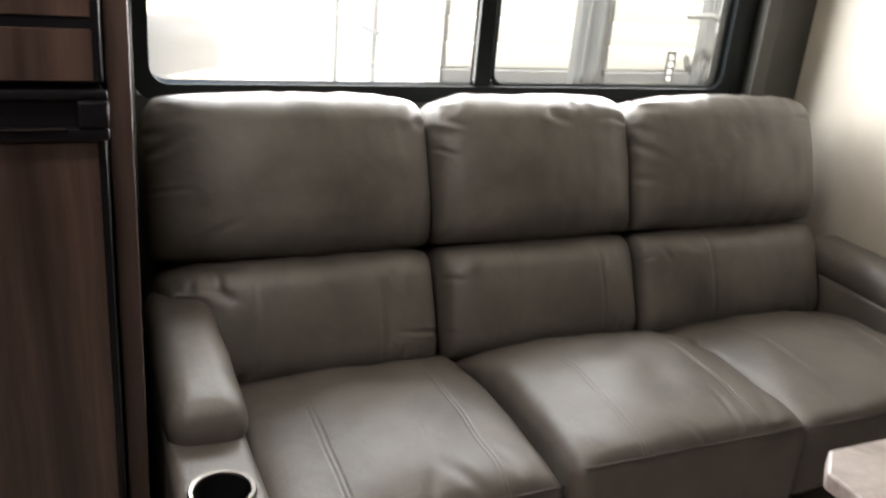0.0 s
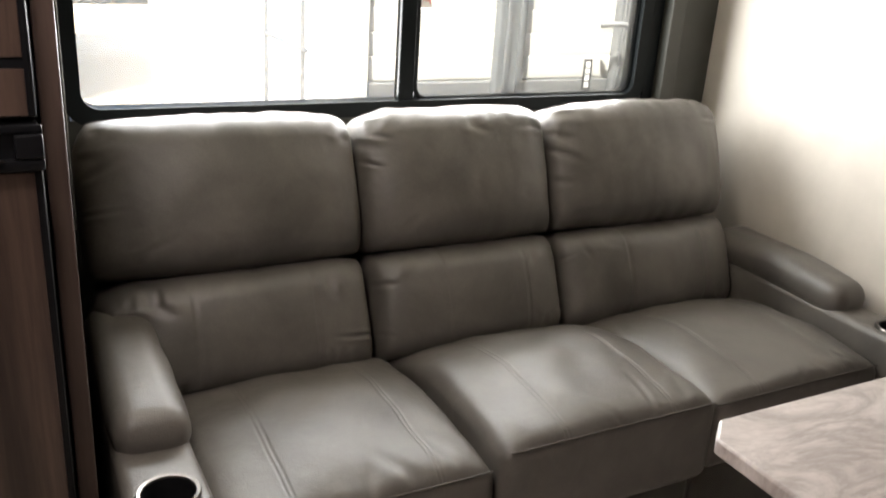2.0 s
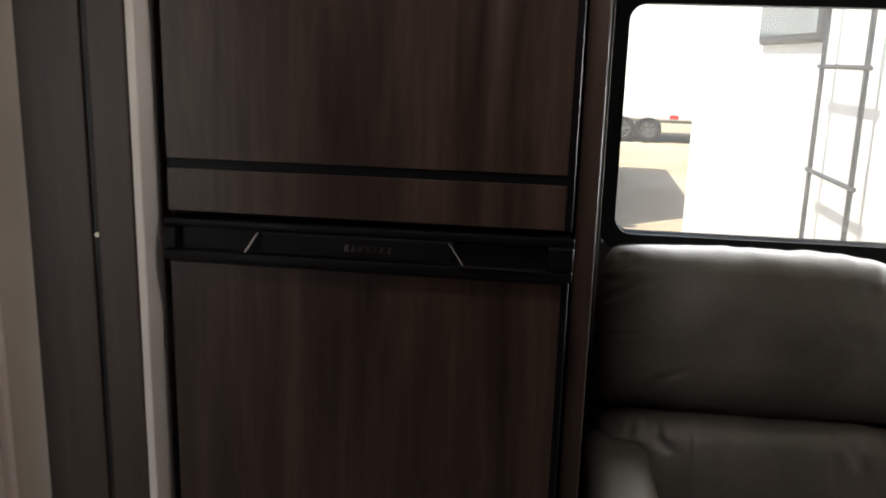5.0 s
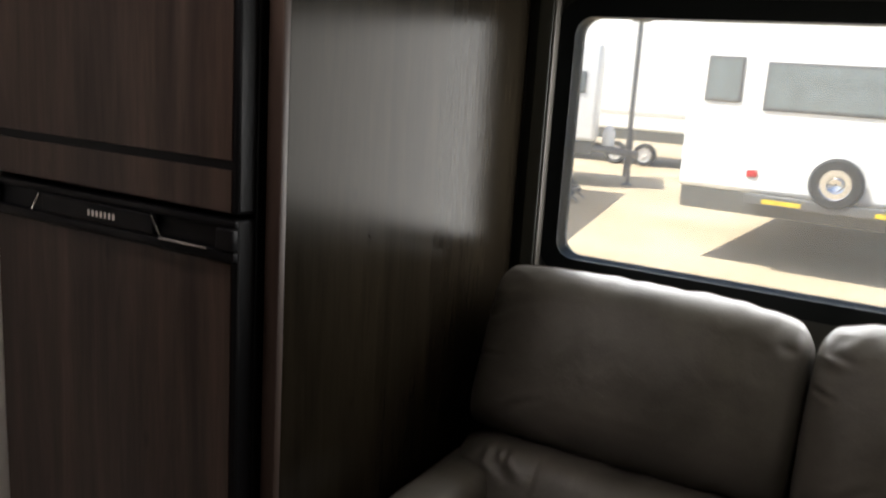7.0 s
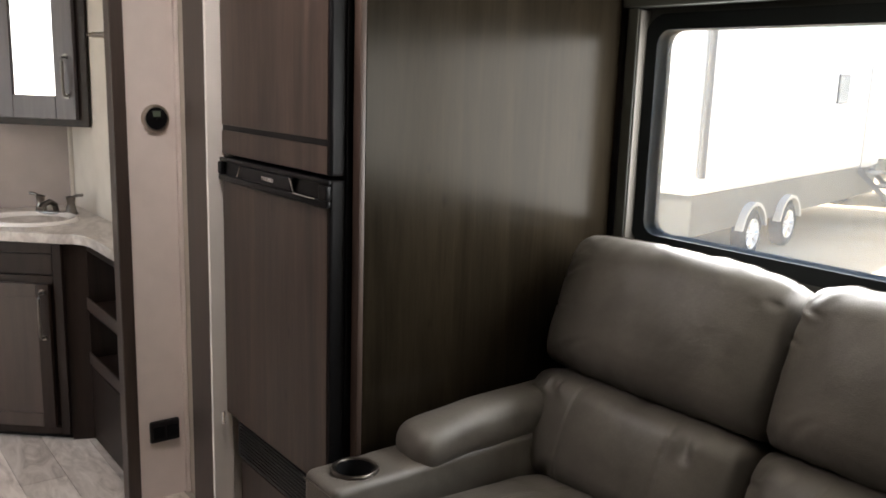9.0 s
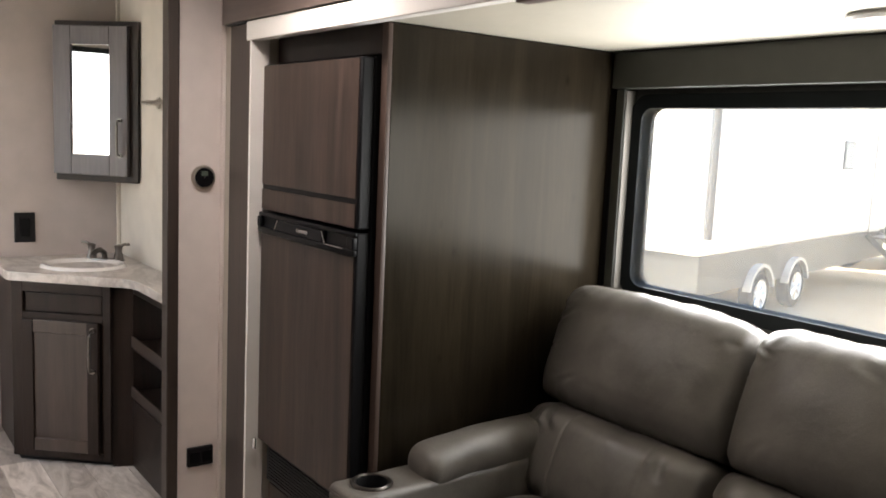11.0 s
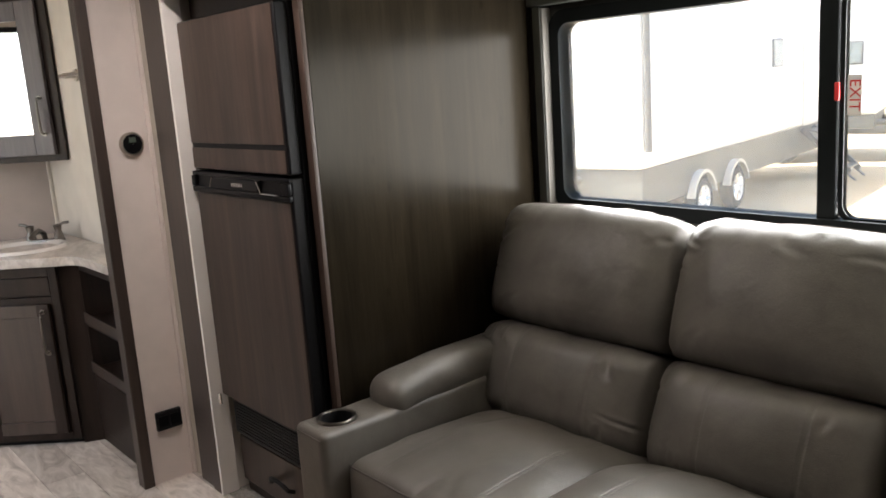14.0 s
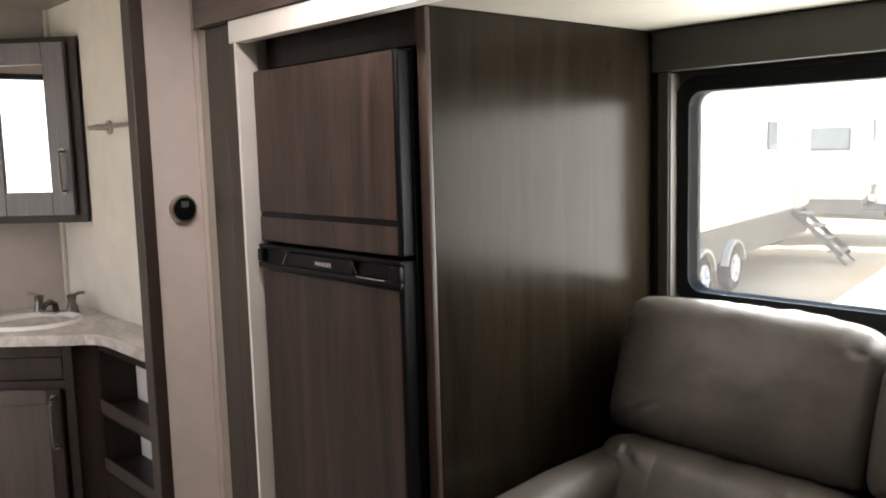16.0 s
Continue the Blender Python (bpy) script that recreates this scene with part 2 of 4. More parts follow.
def film_label(name, color):
    """A thin printed vinyl that lets daylight through."""
    m, n, l, b = material(name, color, 0.4)
    tl = n.new("ShaderNodeBsdfTranslucent")
    tl.inputs[0].default_value = (*color, 1)
    mx = n.new("ShaderNodeMixShader")
    mx.inputs[0].default_value = 0.6
    l.new(b.outputs[0], mx.inputs[1])
    l.new(tl.outputs[0], mx.inputs[2])
    l.new(mx.outputs[0], n["Material Output"].inputs[0])
    return m


VINYL_WHITE = film_label("white_vinyl_label", (0.85, 0.83, 0.80))
VINYL_RED = film_label("red_vinyl_print", (0.70, 0.04, 0.04))
LCD = plain("lcd_green", (0.10, 0.13, 0.10), 0.3, vary=0.1)


# ---------------- mesh helpers ----------------
def box(bm, x0, x1, y0, y1, z0, z1, r=0.0, seg=2):
    """An axis-aligned block with rounded edges, added to bm."""
    t = bmesh.new()
    bmesh.ops.create_cube(t, size=1.0)
    bmesh.ops.scale(t, vec=(x1 - x0, y1 - y0, z1 - z0), verts=t.verts)
    bmesh.ops.translate(t, vec=((x0 + x1) / 2, (y0 + y1) / 2, (z0 + z1) / 2), verts=t.verts)
    if r > 0:
        bmesh.ops.bevel(t, geom=list(t.edges), offset=r, segments=seg, profile=0.5, affect="EDGES")
    merge(bm, t)
    return bm


def merge(bm, t, m=None):
    if m is not None:
        bmesh.ops.transform(t, matrix=m, verts=t.verts)
    me = bpy.data.meshes.new("tmp")
    t.to_mesh(me)
    t.free()
    bm.from_mesh(me)
    bpy.data.meshes.remove(me)


def block(x0, x1, y0, y1, z0, z1, r=0.0, seg=2):
    return box(bmesh.new(), x0, x1, y0, y1, z0, z1, r, seg)


def rod(bm, a, b, r, seg=12, r2=None):
    """A round bar from a to b."""
    a, b = Vector(a), Vector(b)
    t = bmesh.new()
    bmesh.ops.create_cone(t, cap_ends=True, segments=seg, radius1=r, radius2=r if r2 is None else r2, depth=(b - a).length)
    q = (b - a).to_track_quat("Z", "Y").to_matrix().to_4x4()
    merge(bm, t, Matrix.Translation((a + b) / 2) @ q)
    return bm


def tube(bm, points, r, seg=10):
    """A bent round bar through the points."""
    pts = [Vector(p) for p in points]
    rings = []
    for i, p in enumerate(pts):
        d = (pts[min(i + 1, len(pts) - 1)] - pts[max(i - 1, 0)]).normalized()
        u = d.cross(Vector((0.13, 0.31, 0.94))).normalized()
        w = d.cross(u)
        rings.append([bm.verts.new(p + r * (math.cos(6.28318 * k / seg) * u + math.sin(6.28318 * k / seg) * w)) for k in range(seg)])
    for A, B in zip(rings, rings[1:]):
        for k in range(seg):
            bm.faces.new((A[k], A[(k + 1) % seg], B[(k + 1) % seg], B[k]))
    bm.faces.new(rings[0][::-1])
    bm.faces.new(rings[-1])
    return bm


def turned(bm, profile, m, seg=32, sx=1.0):
    """A turned body: profile rows (radius, height) round the local z axis."""
    t = bmesh.new()
    rings = [[t.verts.new((max(r, 1e-4) * math.cos(6.28318 * k / seg) * sx, max(r, 1e-4) * math.sin(6.28318 * k / seg), h)) for k in range(seg)] for r, h in profile]
    for A, B in zip(rings, rings[1:]):
        for k in range(seg):
            t.faces.new((A[k], A[(k + 1) % seg], B[(k + 1) % seg], B[k]))
    bmesh.ops.remove_doubles(t, verts=t.verts, dist=2e-4)
    bmesh.ops.recalc_face_normals(t, faces=t.faces)
    merge(bm, t, m)
    return bm


def prism(bm, outline, z0, z1, r=0.0):
    """An upright slab on a plan outline."""
    t = bmesh.new()
    lo = [t.verts.new((x, y, z0)) for x, y in outline]
    f = t.faces.new(lo)
    up = bmesh.ops.extrude_face_region(t, geom=[f])["geom"]
    bmesh.ops.translate(t, vec=(0, 0, z1 - z0), verts=[v for v in up if isinstance(v, bmesh.types.BMVert)])
    bmesh.ops.recalc_face_normals(t, faces=t.faces)
    if r > 0:
        bmesh.ops.bevel(t, geom=list(t.edges), offset=r, segments=2, profile=0.5, affect="EDGES")
    merge(bm, t)
    return bm


def finish(ob, bm, mat, smooth):
    bmesh.ops.recalc_face_normals(bm, faces=bm.faces)
    me = bpy.data.meshes.new(ob.name if ob else "mesh")
    # broad faces of bevelled blocks stay flat between their smooth rounded edges
    area = {f: f.calc_area() for f in bm.faces}
    keep = [bool(smooth) and (smooth == "all" or area[f] < 5 * max([area[g] for e in f.edges for g in e.link_faces if g is not f] or [1e9])) for f in bm.faces]
    bm.to_mesh(me)
    bm.free()
    me.materials.append(mat)
    if smooth and smooth != "all":
        me.set_sharp_from_angle(angle=radians(38))
    me.polygons.foreach_set("use_smooth", keep)
    return me


def part(name, bm, mat, parent, label="", smooth=True):
    ob = new(name, finish(None, bm, mat, smooth))
    ob.parent = parent
    ob.matrix_parent_inverse = parent.matrix_world.inverted() if parent else Matrix()
    return tagged(ob, label)


def thing(name, label, category, x=0.0, y=0.0, z=0.0, group=""):
    ob = new(name)
    ob.empty_display_size = 0.05
    ob.matrix_world = pose(x, y, z)
    bpy.context.view_layer.update()
    return tagged(ob, label, category, group)


def solid(name, bm, mat, label, category, group="", smooth=True):
    return tagged(new(name, finish(None, bm, mat, smooth)), label, category, group)


def structure(name, bm, mat, label="", category="", smooth=False):
    return tagged(new(name, finish(None, bm, mat, smooth)), label, category, "", "structure")


def wall_with_hole(axis, c0, c1, u0, u1, z0, z1, holes):
    """A wall between c0 and c1 across axis, from u0 to u1, cut by holes (u0, u1, z0, z1)."""
    bm = bmesh.new()
    us = sorted({u0, u1, *[h[0] for h in holes], *[h[1] for h in holes]})
    zs = sorted({z0, z1, *[h[2] for h in holes], *[h[3] for h in holes]})
    for a, b in zip(us, us[1:]):
        for c, d in zip(zs, zs[1:]):
            if any(h[0] <= a and b <= h[1] and h[2] <= c and d <= h[3] for h in holes):
                continue
            if axis == "y":
                box(bm, a, b, c0, c1, c, d)
            else:
                box(bm, c0, c1, a, b, c, d)
    bmesh.ops.remove_doubles(bm, verts=bm.verts, dist=1e-5)
    seen = {}
    for f in list(bm.faces):
        key = tuple(round(v, 4) for v in f.calc_center_median())
        seen.setdefault(key, []).append(f)
    bmesh.ops.delete(bm, geom=[f for fs in seen.values() if len(fs) > 1 for f in fs], context="FACES")
    return bm


def ring_frame(x0, x1, z0, z1, w, y0, y1, rc=0.045, seg=6):
    """A frame with rounded inner corners in an x-z plane: opening x0..x1, z0..z1, bar width w."""
    bm = bmesh.new()

    def loop(a, b, c, d, r):
        out = []
        for cx, cz, s in ((b - r, d - r, 0), (a + r, d - r, 1), (a + r, c + r, 2), (b - r, c + r, 3)):
            for k in range(seg + 1):
                t = (s + k / seg) * math.pi / 2
                out.append((cx + r * math.cos(t), cz + r * math.sin(t)))
        return out
    inn, outl = loop(x0, x1, z0, z1, rc), loop(x0 - w, x1 + w, z0 - w, z1 + w, rc + w * 0.6)
    rings = [[bm.verts.new((x, y, z)) for x, z in lp] for y, lp in ((y0, inn), (y0, outl), (y1, outl), (y1, inn))]
    k = len(inn)
    for i in range(4):
        A, B = rings[i], rings[(i + 1) % 4]
        for j in range(k):
            bm.faces.new((A[j], A[(j + 1) % k], B[(j + 1) % k], B[j]))
    return bm


# ---------------- room ----------------
Z_SLIDE, Z_CEIL, Y_MAIN, Y_BACK = 1.79, 2.08, -1.02, -3.32
X_R = 2.24
structure("floor", block(-2.36, 5.2, Y_BACK, Y_MAIN, -0.08, -0.006), plain("subfloor", (0.3, 0.26, 0.23), 0.8), "grey-brown subfloor under vinyl planks", "floor")
structure("floor_slide", block(-0.72, X_R, Y_MAIN, 0.0, -0.08, -0.002), CARPET, "grey carpet on the slide-out floor", "floor")
structure("ceiling", block(-2.36, 5.2, Y_BACK, Y_MAIN + 0.02, Z_CEIL, Z_CEIL + 0.05), CEILING, "cream vinyl ceiling", "ceiling")
structure("ceiling_slide", block(-0.72, X_R, Y_MAIN + 0.012, 0.0, Z_SLIDE, Z_SLIDE + 0.05), CEILING, "cream vinyl slide-out ceiling", "ceiling")
WX0, WX1, WZ0, WZ1 = 0.105, 1.895, 1.012, 1.605
structure("wall_window", wall_with_hole("y", 0.0, 0.06, -0.76, X_R + 0.04, -0.08, Z_SLIDE + 0.05, [(WX0 - 0.03, WX1 + 0.03, WZ0 - 0.03, WZ1 + 0.03)]), WALL_GREY, "taupe slide-out wall round a wide window, darkened as backlit", "wall")
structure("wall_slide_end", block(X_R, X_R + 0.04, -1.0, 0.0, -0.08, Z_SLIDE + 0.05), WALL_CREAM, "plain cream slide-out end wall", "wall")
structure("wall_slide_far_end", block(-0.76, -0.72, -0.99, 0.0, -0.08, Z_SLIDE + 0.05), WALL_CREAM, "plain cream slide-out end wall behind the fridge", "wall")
structure("wall_main", wall_with_hole("y", Y_MAIN, Y_MAIN + 0.05, -2.38, 5.2, -0.08, Z_CEIL, [(-0.77, X_R + 0.05, -0.08, Z_SLIDE + 0.04)]), WALL_CREAM, "cream side wall with the slide-out opening", "wall")
# wall out of view, made dark so the fridge doors reflect little
structure("wall_back", wall_with_hole("y", Y_BACK - 0.05, Y_BACK, -1.0, 5.2, -0.08, Z_CEIL, []), WOOD_DARK, "unseen kitchen side wall, assumed dark wood to keep reflections dark", "wall")
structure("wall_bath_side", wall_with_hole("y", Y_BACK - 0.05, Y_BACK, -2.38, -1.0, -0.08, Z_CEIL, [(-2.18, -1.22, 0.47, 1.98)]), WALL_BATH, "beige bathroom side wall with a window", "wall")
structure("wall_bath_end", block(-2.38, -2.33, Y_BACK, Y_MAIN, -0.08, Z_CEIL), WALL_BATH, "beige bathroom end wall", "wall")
structure("wall_front_end", block(5.2, 5.25, Y_BACK, Y_MAIN, -0.08, Z_CEIL), WALL_CREAM, "cream end wall", "wall")
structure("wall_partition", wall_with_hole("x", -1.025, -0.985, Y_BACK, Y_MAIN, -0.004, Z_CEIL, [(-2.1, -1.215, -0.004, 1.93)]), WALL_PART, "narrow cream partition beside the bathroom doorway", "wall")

# trim of the slide-out opening and the doorway
structure("trim_jamb", block(-0.90, -0.792, Y_MAIN - 0.014, Y_MAIN - 0.001, 0.0, 1.86, 0.003), WOOD_TRIM, "dark wood trim board beside the slide-out", "trim")
structure("trim_jamb_inner", block(-0.778, -0.716, Y_MAIN - 0.022, Y_MAIN - 0.001, 0.0, 1.83, 0.003), WOOD_TRIM, "dark wood trim strip beside the slide-out", "trim")
structure("trim_seal", block(-0.7935, -0.7785, Y_MAIN - 0.009, Y_MAIN - 0.001, 0.0, 1.83), BLACK, "black rubber seal in the trim", "trim")
structure("trim_reveal", block(-0.715, -0.701, Y_MAIN - 0.022, -0.975, 0.0, Z_SLIDE, 0.002), WHITE_TRIM, "white slide-out reveal strip", "trim")
structure("trim_header", block(-0.735, X_R, Y_MAIN - 0.026, Y_MAIN + 0.012, 1.772, 1.835, 0.003), WHITE_TRIM, "white slide-out header strip", "trim")
structure("trim_fascia", block(-0.93, X_R + 0.1, Y_MAIN - 0.035, Y_MAIN - 0.001, 1.837, Z_CEIL, 0.003), WOOD_HEAD, "dark wood fascia above the slide-out", "trim")
# thin black strip drawn as the shadow line below the fascia
structure("trim_fascia_shadow", block(-0.90, -0.735, Y_MAIN - 0.030, Y_MAIN - 0.001, 1.831, 1.8365), BLACK, "black strip standing in for the shadow under the fascia", "trim")
structure("trim_block", block(0.69, 0.88, -1.085, Y_MAIN - 0.027, 1.752, 1.93, 0.004), WOOD_HEAD, "dark wood cover block on the slide-out header", "trim")
structure("trim_doorway", block(-1.032, -0.972, -1.232, -1.190, 0.0, 1.93, 0.004), WOOD_TRIM, "dark wood edge trim of the bathroom doorway", "trim")
structure("trim_doorway_head", block(-1.032, -0.972, -2.12, -1.190, 1.93, 1.99, 0.004), WOOD_DARK, "dark wood head trim of the bathroom doorway", "trim")
structure("trim_doorway_far", block(-1.032, -0.972, -2.14, -2.10, 0.0, 1.93, 0.004), WOOD_TRIM, "dark wood edge trim of the bathroom doorway", "trim")
structure("trim_bath_corner", block(-2.329, -2.312, -1.038, -1.021, 0.84, Z_CEIL, 0.003), WALL_CREAM, "cream corner bead in the bathroom", "trim")
structure("baseboard", block(-2.329, -2.315, Y_BACK, -1.6, 0.0, 0.06, 0.003), WHITE_TRIM, "white bathroom baseboard", "baseboard")
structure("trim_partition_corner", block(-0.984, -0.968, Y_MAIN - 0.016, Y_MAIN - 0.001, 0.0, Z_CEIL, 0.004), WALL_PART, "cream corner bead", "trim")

# ---------------- window ----------------
win = structure("window_1", ring_frame(WX0, WX1, WZ0, WZ1, 0.045, -0.014, 0.055), BLACK_FRAME, "wide black-framed sliding window", "window", True)
part("sash_frame", ring_frame(1.066, WX1 - 0.006, WZ0 + 0.005, WZ1 - 0.005, 0.013, 0.006, 0.03, 0.035), BLACK_FRAME, win)
part("mullion", block(1.000, 1.052, -0.004, 0.032, WZ0 - 0.004, WZ1 + 0.004, 0.004), BLACK_FRAME, win)
part("end_stile", block(WX1 + 0.046, WX1 + 0.092, -0.010, -0.001, WZ0 - 0.04, WZ1 + 0.04, 0.004), BLACK_FRAME, win)
for a, b, yy in ((WX0 - 0.005, 1.03, 0.036), (1.03, WX1 + 0.005, 0.018)):
    p = part("pane", block(a, b, yy, yy + 0.004, WZ0 - 0.005, WZ1 + 0.005), GLASS, win, smooth=False)
    p.visible_shadow = False
part("latch", block(1.046, 1.060, -0.012, -0.0045, 1.325, 1.372, 0.003), RED, win, "small red release latch")
structure("trim_window_leg", block(0.022, 0.060, -0.050, -0.001, 0.70, 1.665, 0.004), WALL_GREY, "taupe padded window surround leg, darkened as backlit", "trim")
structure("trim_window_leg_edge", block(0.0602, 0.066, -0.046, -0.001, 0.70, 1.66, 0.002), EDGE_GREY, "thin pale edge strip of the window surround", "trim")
structure("trim_window_leg_far", block(1.990, 2.050, -0.050, -0.001, 0.70, 1.665, 0.004), WALL_GREY, "taupe padded window surround leg, darkened as backlit", "trim")
structure("trim_window_head", block(0.004, X_R - 0.003, -0.055, -0.001, 1.667, Z_SLIDE - 0.002, 0.004), WALL_GREY, "taupe window header panel, darkened as backlit", "trim")


def text_mesh(body, size, m, depth=0.0006):
    cu = bpy.data.curves.new("text", "FONT")
    cu.body, cu.size, cu.extrude, cu.align_x, cu.align_y = body, size, depth, "CENTER", "CENTER"
    ob = bpy.data.objects.new("text", cu)
    me = bpy.data.meshes.new_from_object(ob)
    bm = bmesh.new()
    bm.from_mesh(me)
    bmesh.ops.transform(bm, matrix=m, verts=bm.verts)
    bpy.data.objects.remove(ob)
    bpy.data.meshes.remove(me)
    return bm


stick = solid("exit_sticker", block(1.0685, 1.1045, 0.0165, 0.0176, 1.285, 1.388), VINYL_WHITE, "small white sticker with red exit lettering on the window", "sticker", smooth=False)
part("lettering", text_mesh("EXIT", 0.040, pose(1.0865, 0.0162, 1.3365, 90, 90, 0), 0.0002), VINYL_RED, stick, "red vertical letters", smooth=False)

# ---------------- fridge and its cabinet ----------------
cab = thing("fridge_cabinet", "tall dark wood cabinet built round the fridge", "cabinet", -0.35, -0.5, 0)
part("side_panel", block(-0.018, 0.0, -0.93, -0.052, 0.0, Z_SLIDE - 0.003, 0.002), WOOD_PANEL, cab, "olive-brown satin wood side panel")
part("side_panel", block(-0.700, -0.684, -0.93, -0.003, 0.0, Z_SLIDE - 0.003, 0.002), WOOD_PANEL, cab)
part("edge_strip", block(-0.030, 0.003, -0.948, -0.931, 0.0, Z_SLIDE - 0.003, 0.004), WOOD_EDGE, cab, "reddish wood edge strip")
part("top_rail", block(-0.700, -0.031, -0.945, -0.925, 1.702, Z_SLIDE - 0.003, 0.003), WOOD_DARK, cab)
part("toe_rail", block(-0.683, -0.031, -0.945, -0.925, 0.0, 0.045, 0.003), WOOD_DARK, cab)
part("back_panel", block(-0.683, -0.019, -0.02, -0.004, 0.0, Z_SLIDE - 0.003), WOOD_DARK, cab)
dr = part("drawer", block(-0.678, -0.040, -0.962, -0.926, 0.05, 0.225, 0.004), WOOD_FRIDGE, cab, "wood drawer front")
h = bmesh.new()
tube(h, [(-0.42, -0.963, 0.125), (-0.418, -0.985, 0.135), (-0.40, -0.993, 0.152), (-0.36, -0.996, 0.158), (-0.32, -0.993, 0.152), (-0.302, -0.985, 0.135), (-0.30, -0.963, 0.125)], 0.008)
part("handle", h, BLACK, dr, "black arched pull")

fr = thing("fridge", "two-door fridge with brown wood panels and black handle band", "fridge", -0.356, -0.7, 0.24)
FX0, FX1 = -0.679, -0.036
part("body", block(FX0 + 0.006, FX1 - 0.004, -0.924, -0.20, 0.235, 1.70, 0.004), BLACK, fr, "black cabinet body")
part("gasket", block(FX0 + 0.002, FX1 - 0.002, -0.96, -0.9245, 0.40, 1.695, 0.004), BLACK_GLOSS, fr)
ud = part("upper_door", block(FX0, FX1, -1.004, -0.9605, 1.208, 1.692, 0.006), BLACK_GLOSS, fr, "upper freezer door with black edges")
part("panel", block(FX0 + 0.003, FX1 - 0.012, -1.0065, -1.0045, 1.296, 1.688, 0.0008), WOOD_FRIDGE, ud, "brown wood-grain panel")
part("panel", block(FX0 + 0.003, FX1 - 0.012, -1.0065, -1.0045, 1.212, 1.280, 0.0008), WOOD_FRIDGE, ud, "brown wood-grain strip")
ld = part("lower_door", block(FX0, FX1, -1.004, -0.9605, 0.392, 1.200, 0.006), BLACK_GLOSS, fr, "lower door with black edges")
part("panel", block(FX0 + 0.003, FX1 - 0.012, -1.0065, -1.0045, 0.396, 1.128, 0.0008), WOOD_FRIDGE, ld, "brown wood-grain panel")
hb = bmesh.new()
box(hb, FX0 - 0.004, FX1 + 0.004, -1.018, -1.0045, 1.132, 1.150, 0.004)
box(hb, FX0 - 0.004, FX1 + 0.004, -1.014, -1.0045, 1.188, 1.2005, 0.003)
box(hb, FX0 + 0.16, FX1 - 0.18, -1.018, -1.0045, 1.1505, 1.1875, 0.004)
box(hb, FX1 - 0.035, FX1 + 0.004, -1.020, -1.0045, 1.1505, 1.1875, 0.004)
box(hb, FX0 - 0.004, FX0 + 0.02, -1.020, -1.0045, 1.1505, 1.1875, 0.004)
hbp = part("handle_band", hb, BLACK_GLOSS, ld, "black moulded handle band")
bars = bmesh.new()
for i in range(7):
    box(bars, -0.385 + i * 0.011, -0.378 + i * 0.011, -1.0195, -1.0182, 1.163, 1.174)
part("badge", bars, CHROME, ld, "small chrome badge", smooth=False)
part("glint_edge", block(FX1 - 0.165, FX1 - 0.05, -1.0215, -1.0185, 1.149, 1.1515), CHROME, ld, "thin chrome handle edge", smooth=False)
for gx in (FX0 + 0.155, FX1 - 0.185):
    g = bmesh.new()
    rod(g, (gx, -1.019, 1.186), (gx + (0.022 if gx > -0.4 else -0.022), -1.019, 1.153), 0.0022, 8)
    part("handle_edge", g, CHROME, ld, "thin chrome edge of the grip")
vent = part("vent_grille", block(FX0 + 0.004, FX1 - 0.002, -0.972, -0.9245, 0.238, 0.384, 0.004), BLACK, fr, "black vent grille")
for i in range(11):
    z = 0.252 + i * 0.0115
    part("slat", block(FX0 + 0.03, FX1 - 0.03, -0.979, -0.9722, z, z + 0.006, 0.0015, 1), BLACK, vent)
lt = bmesh.new()
rod(lt, (FX0 + 0.006, -1.02, 0.40), (FX0 + 0.006, -1.02, 0.36), 0.006, 8)
part("hinge", lt, CHROME, fr, "small chrome hinge pin")

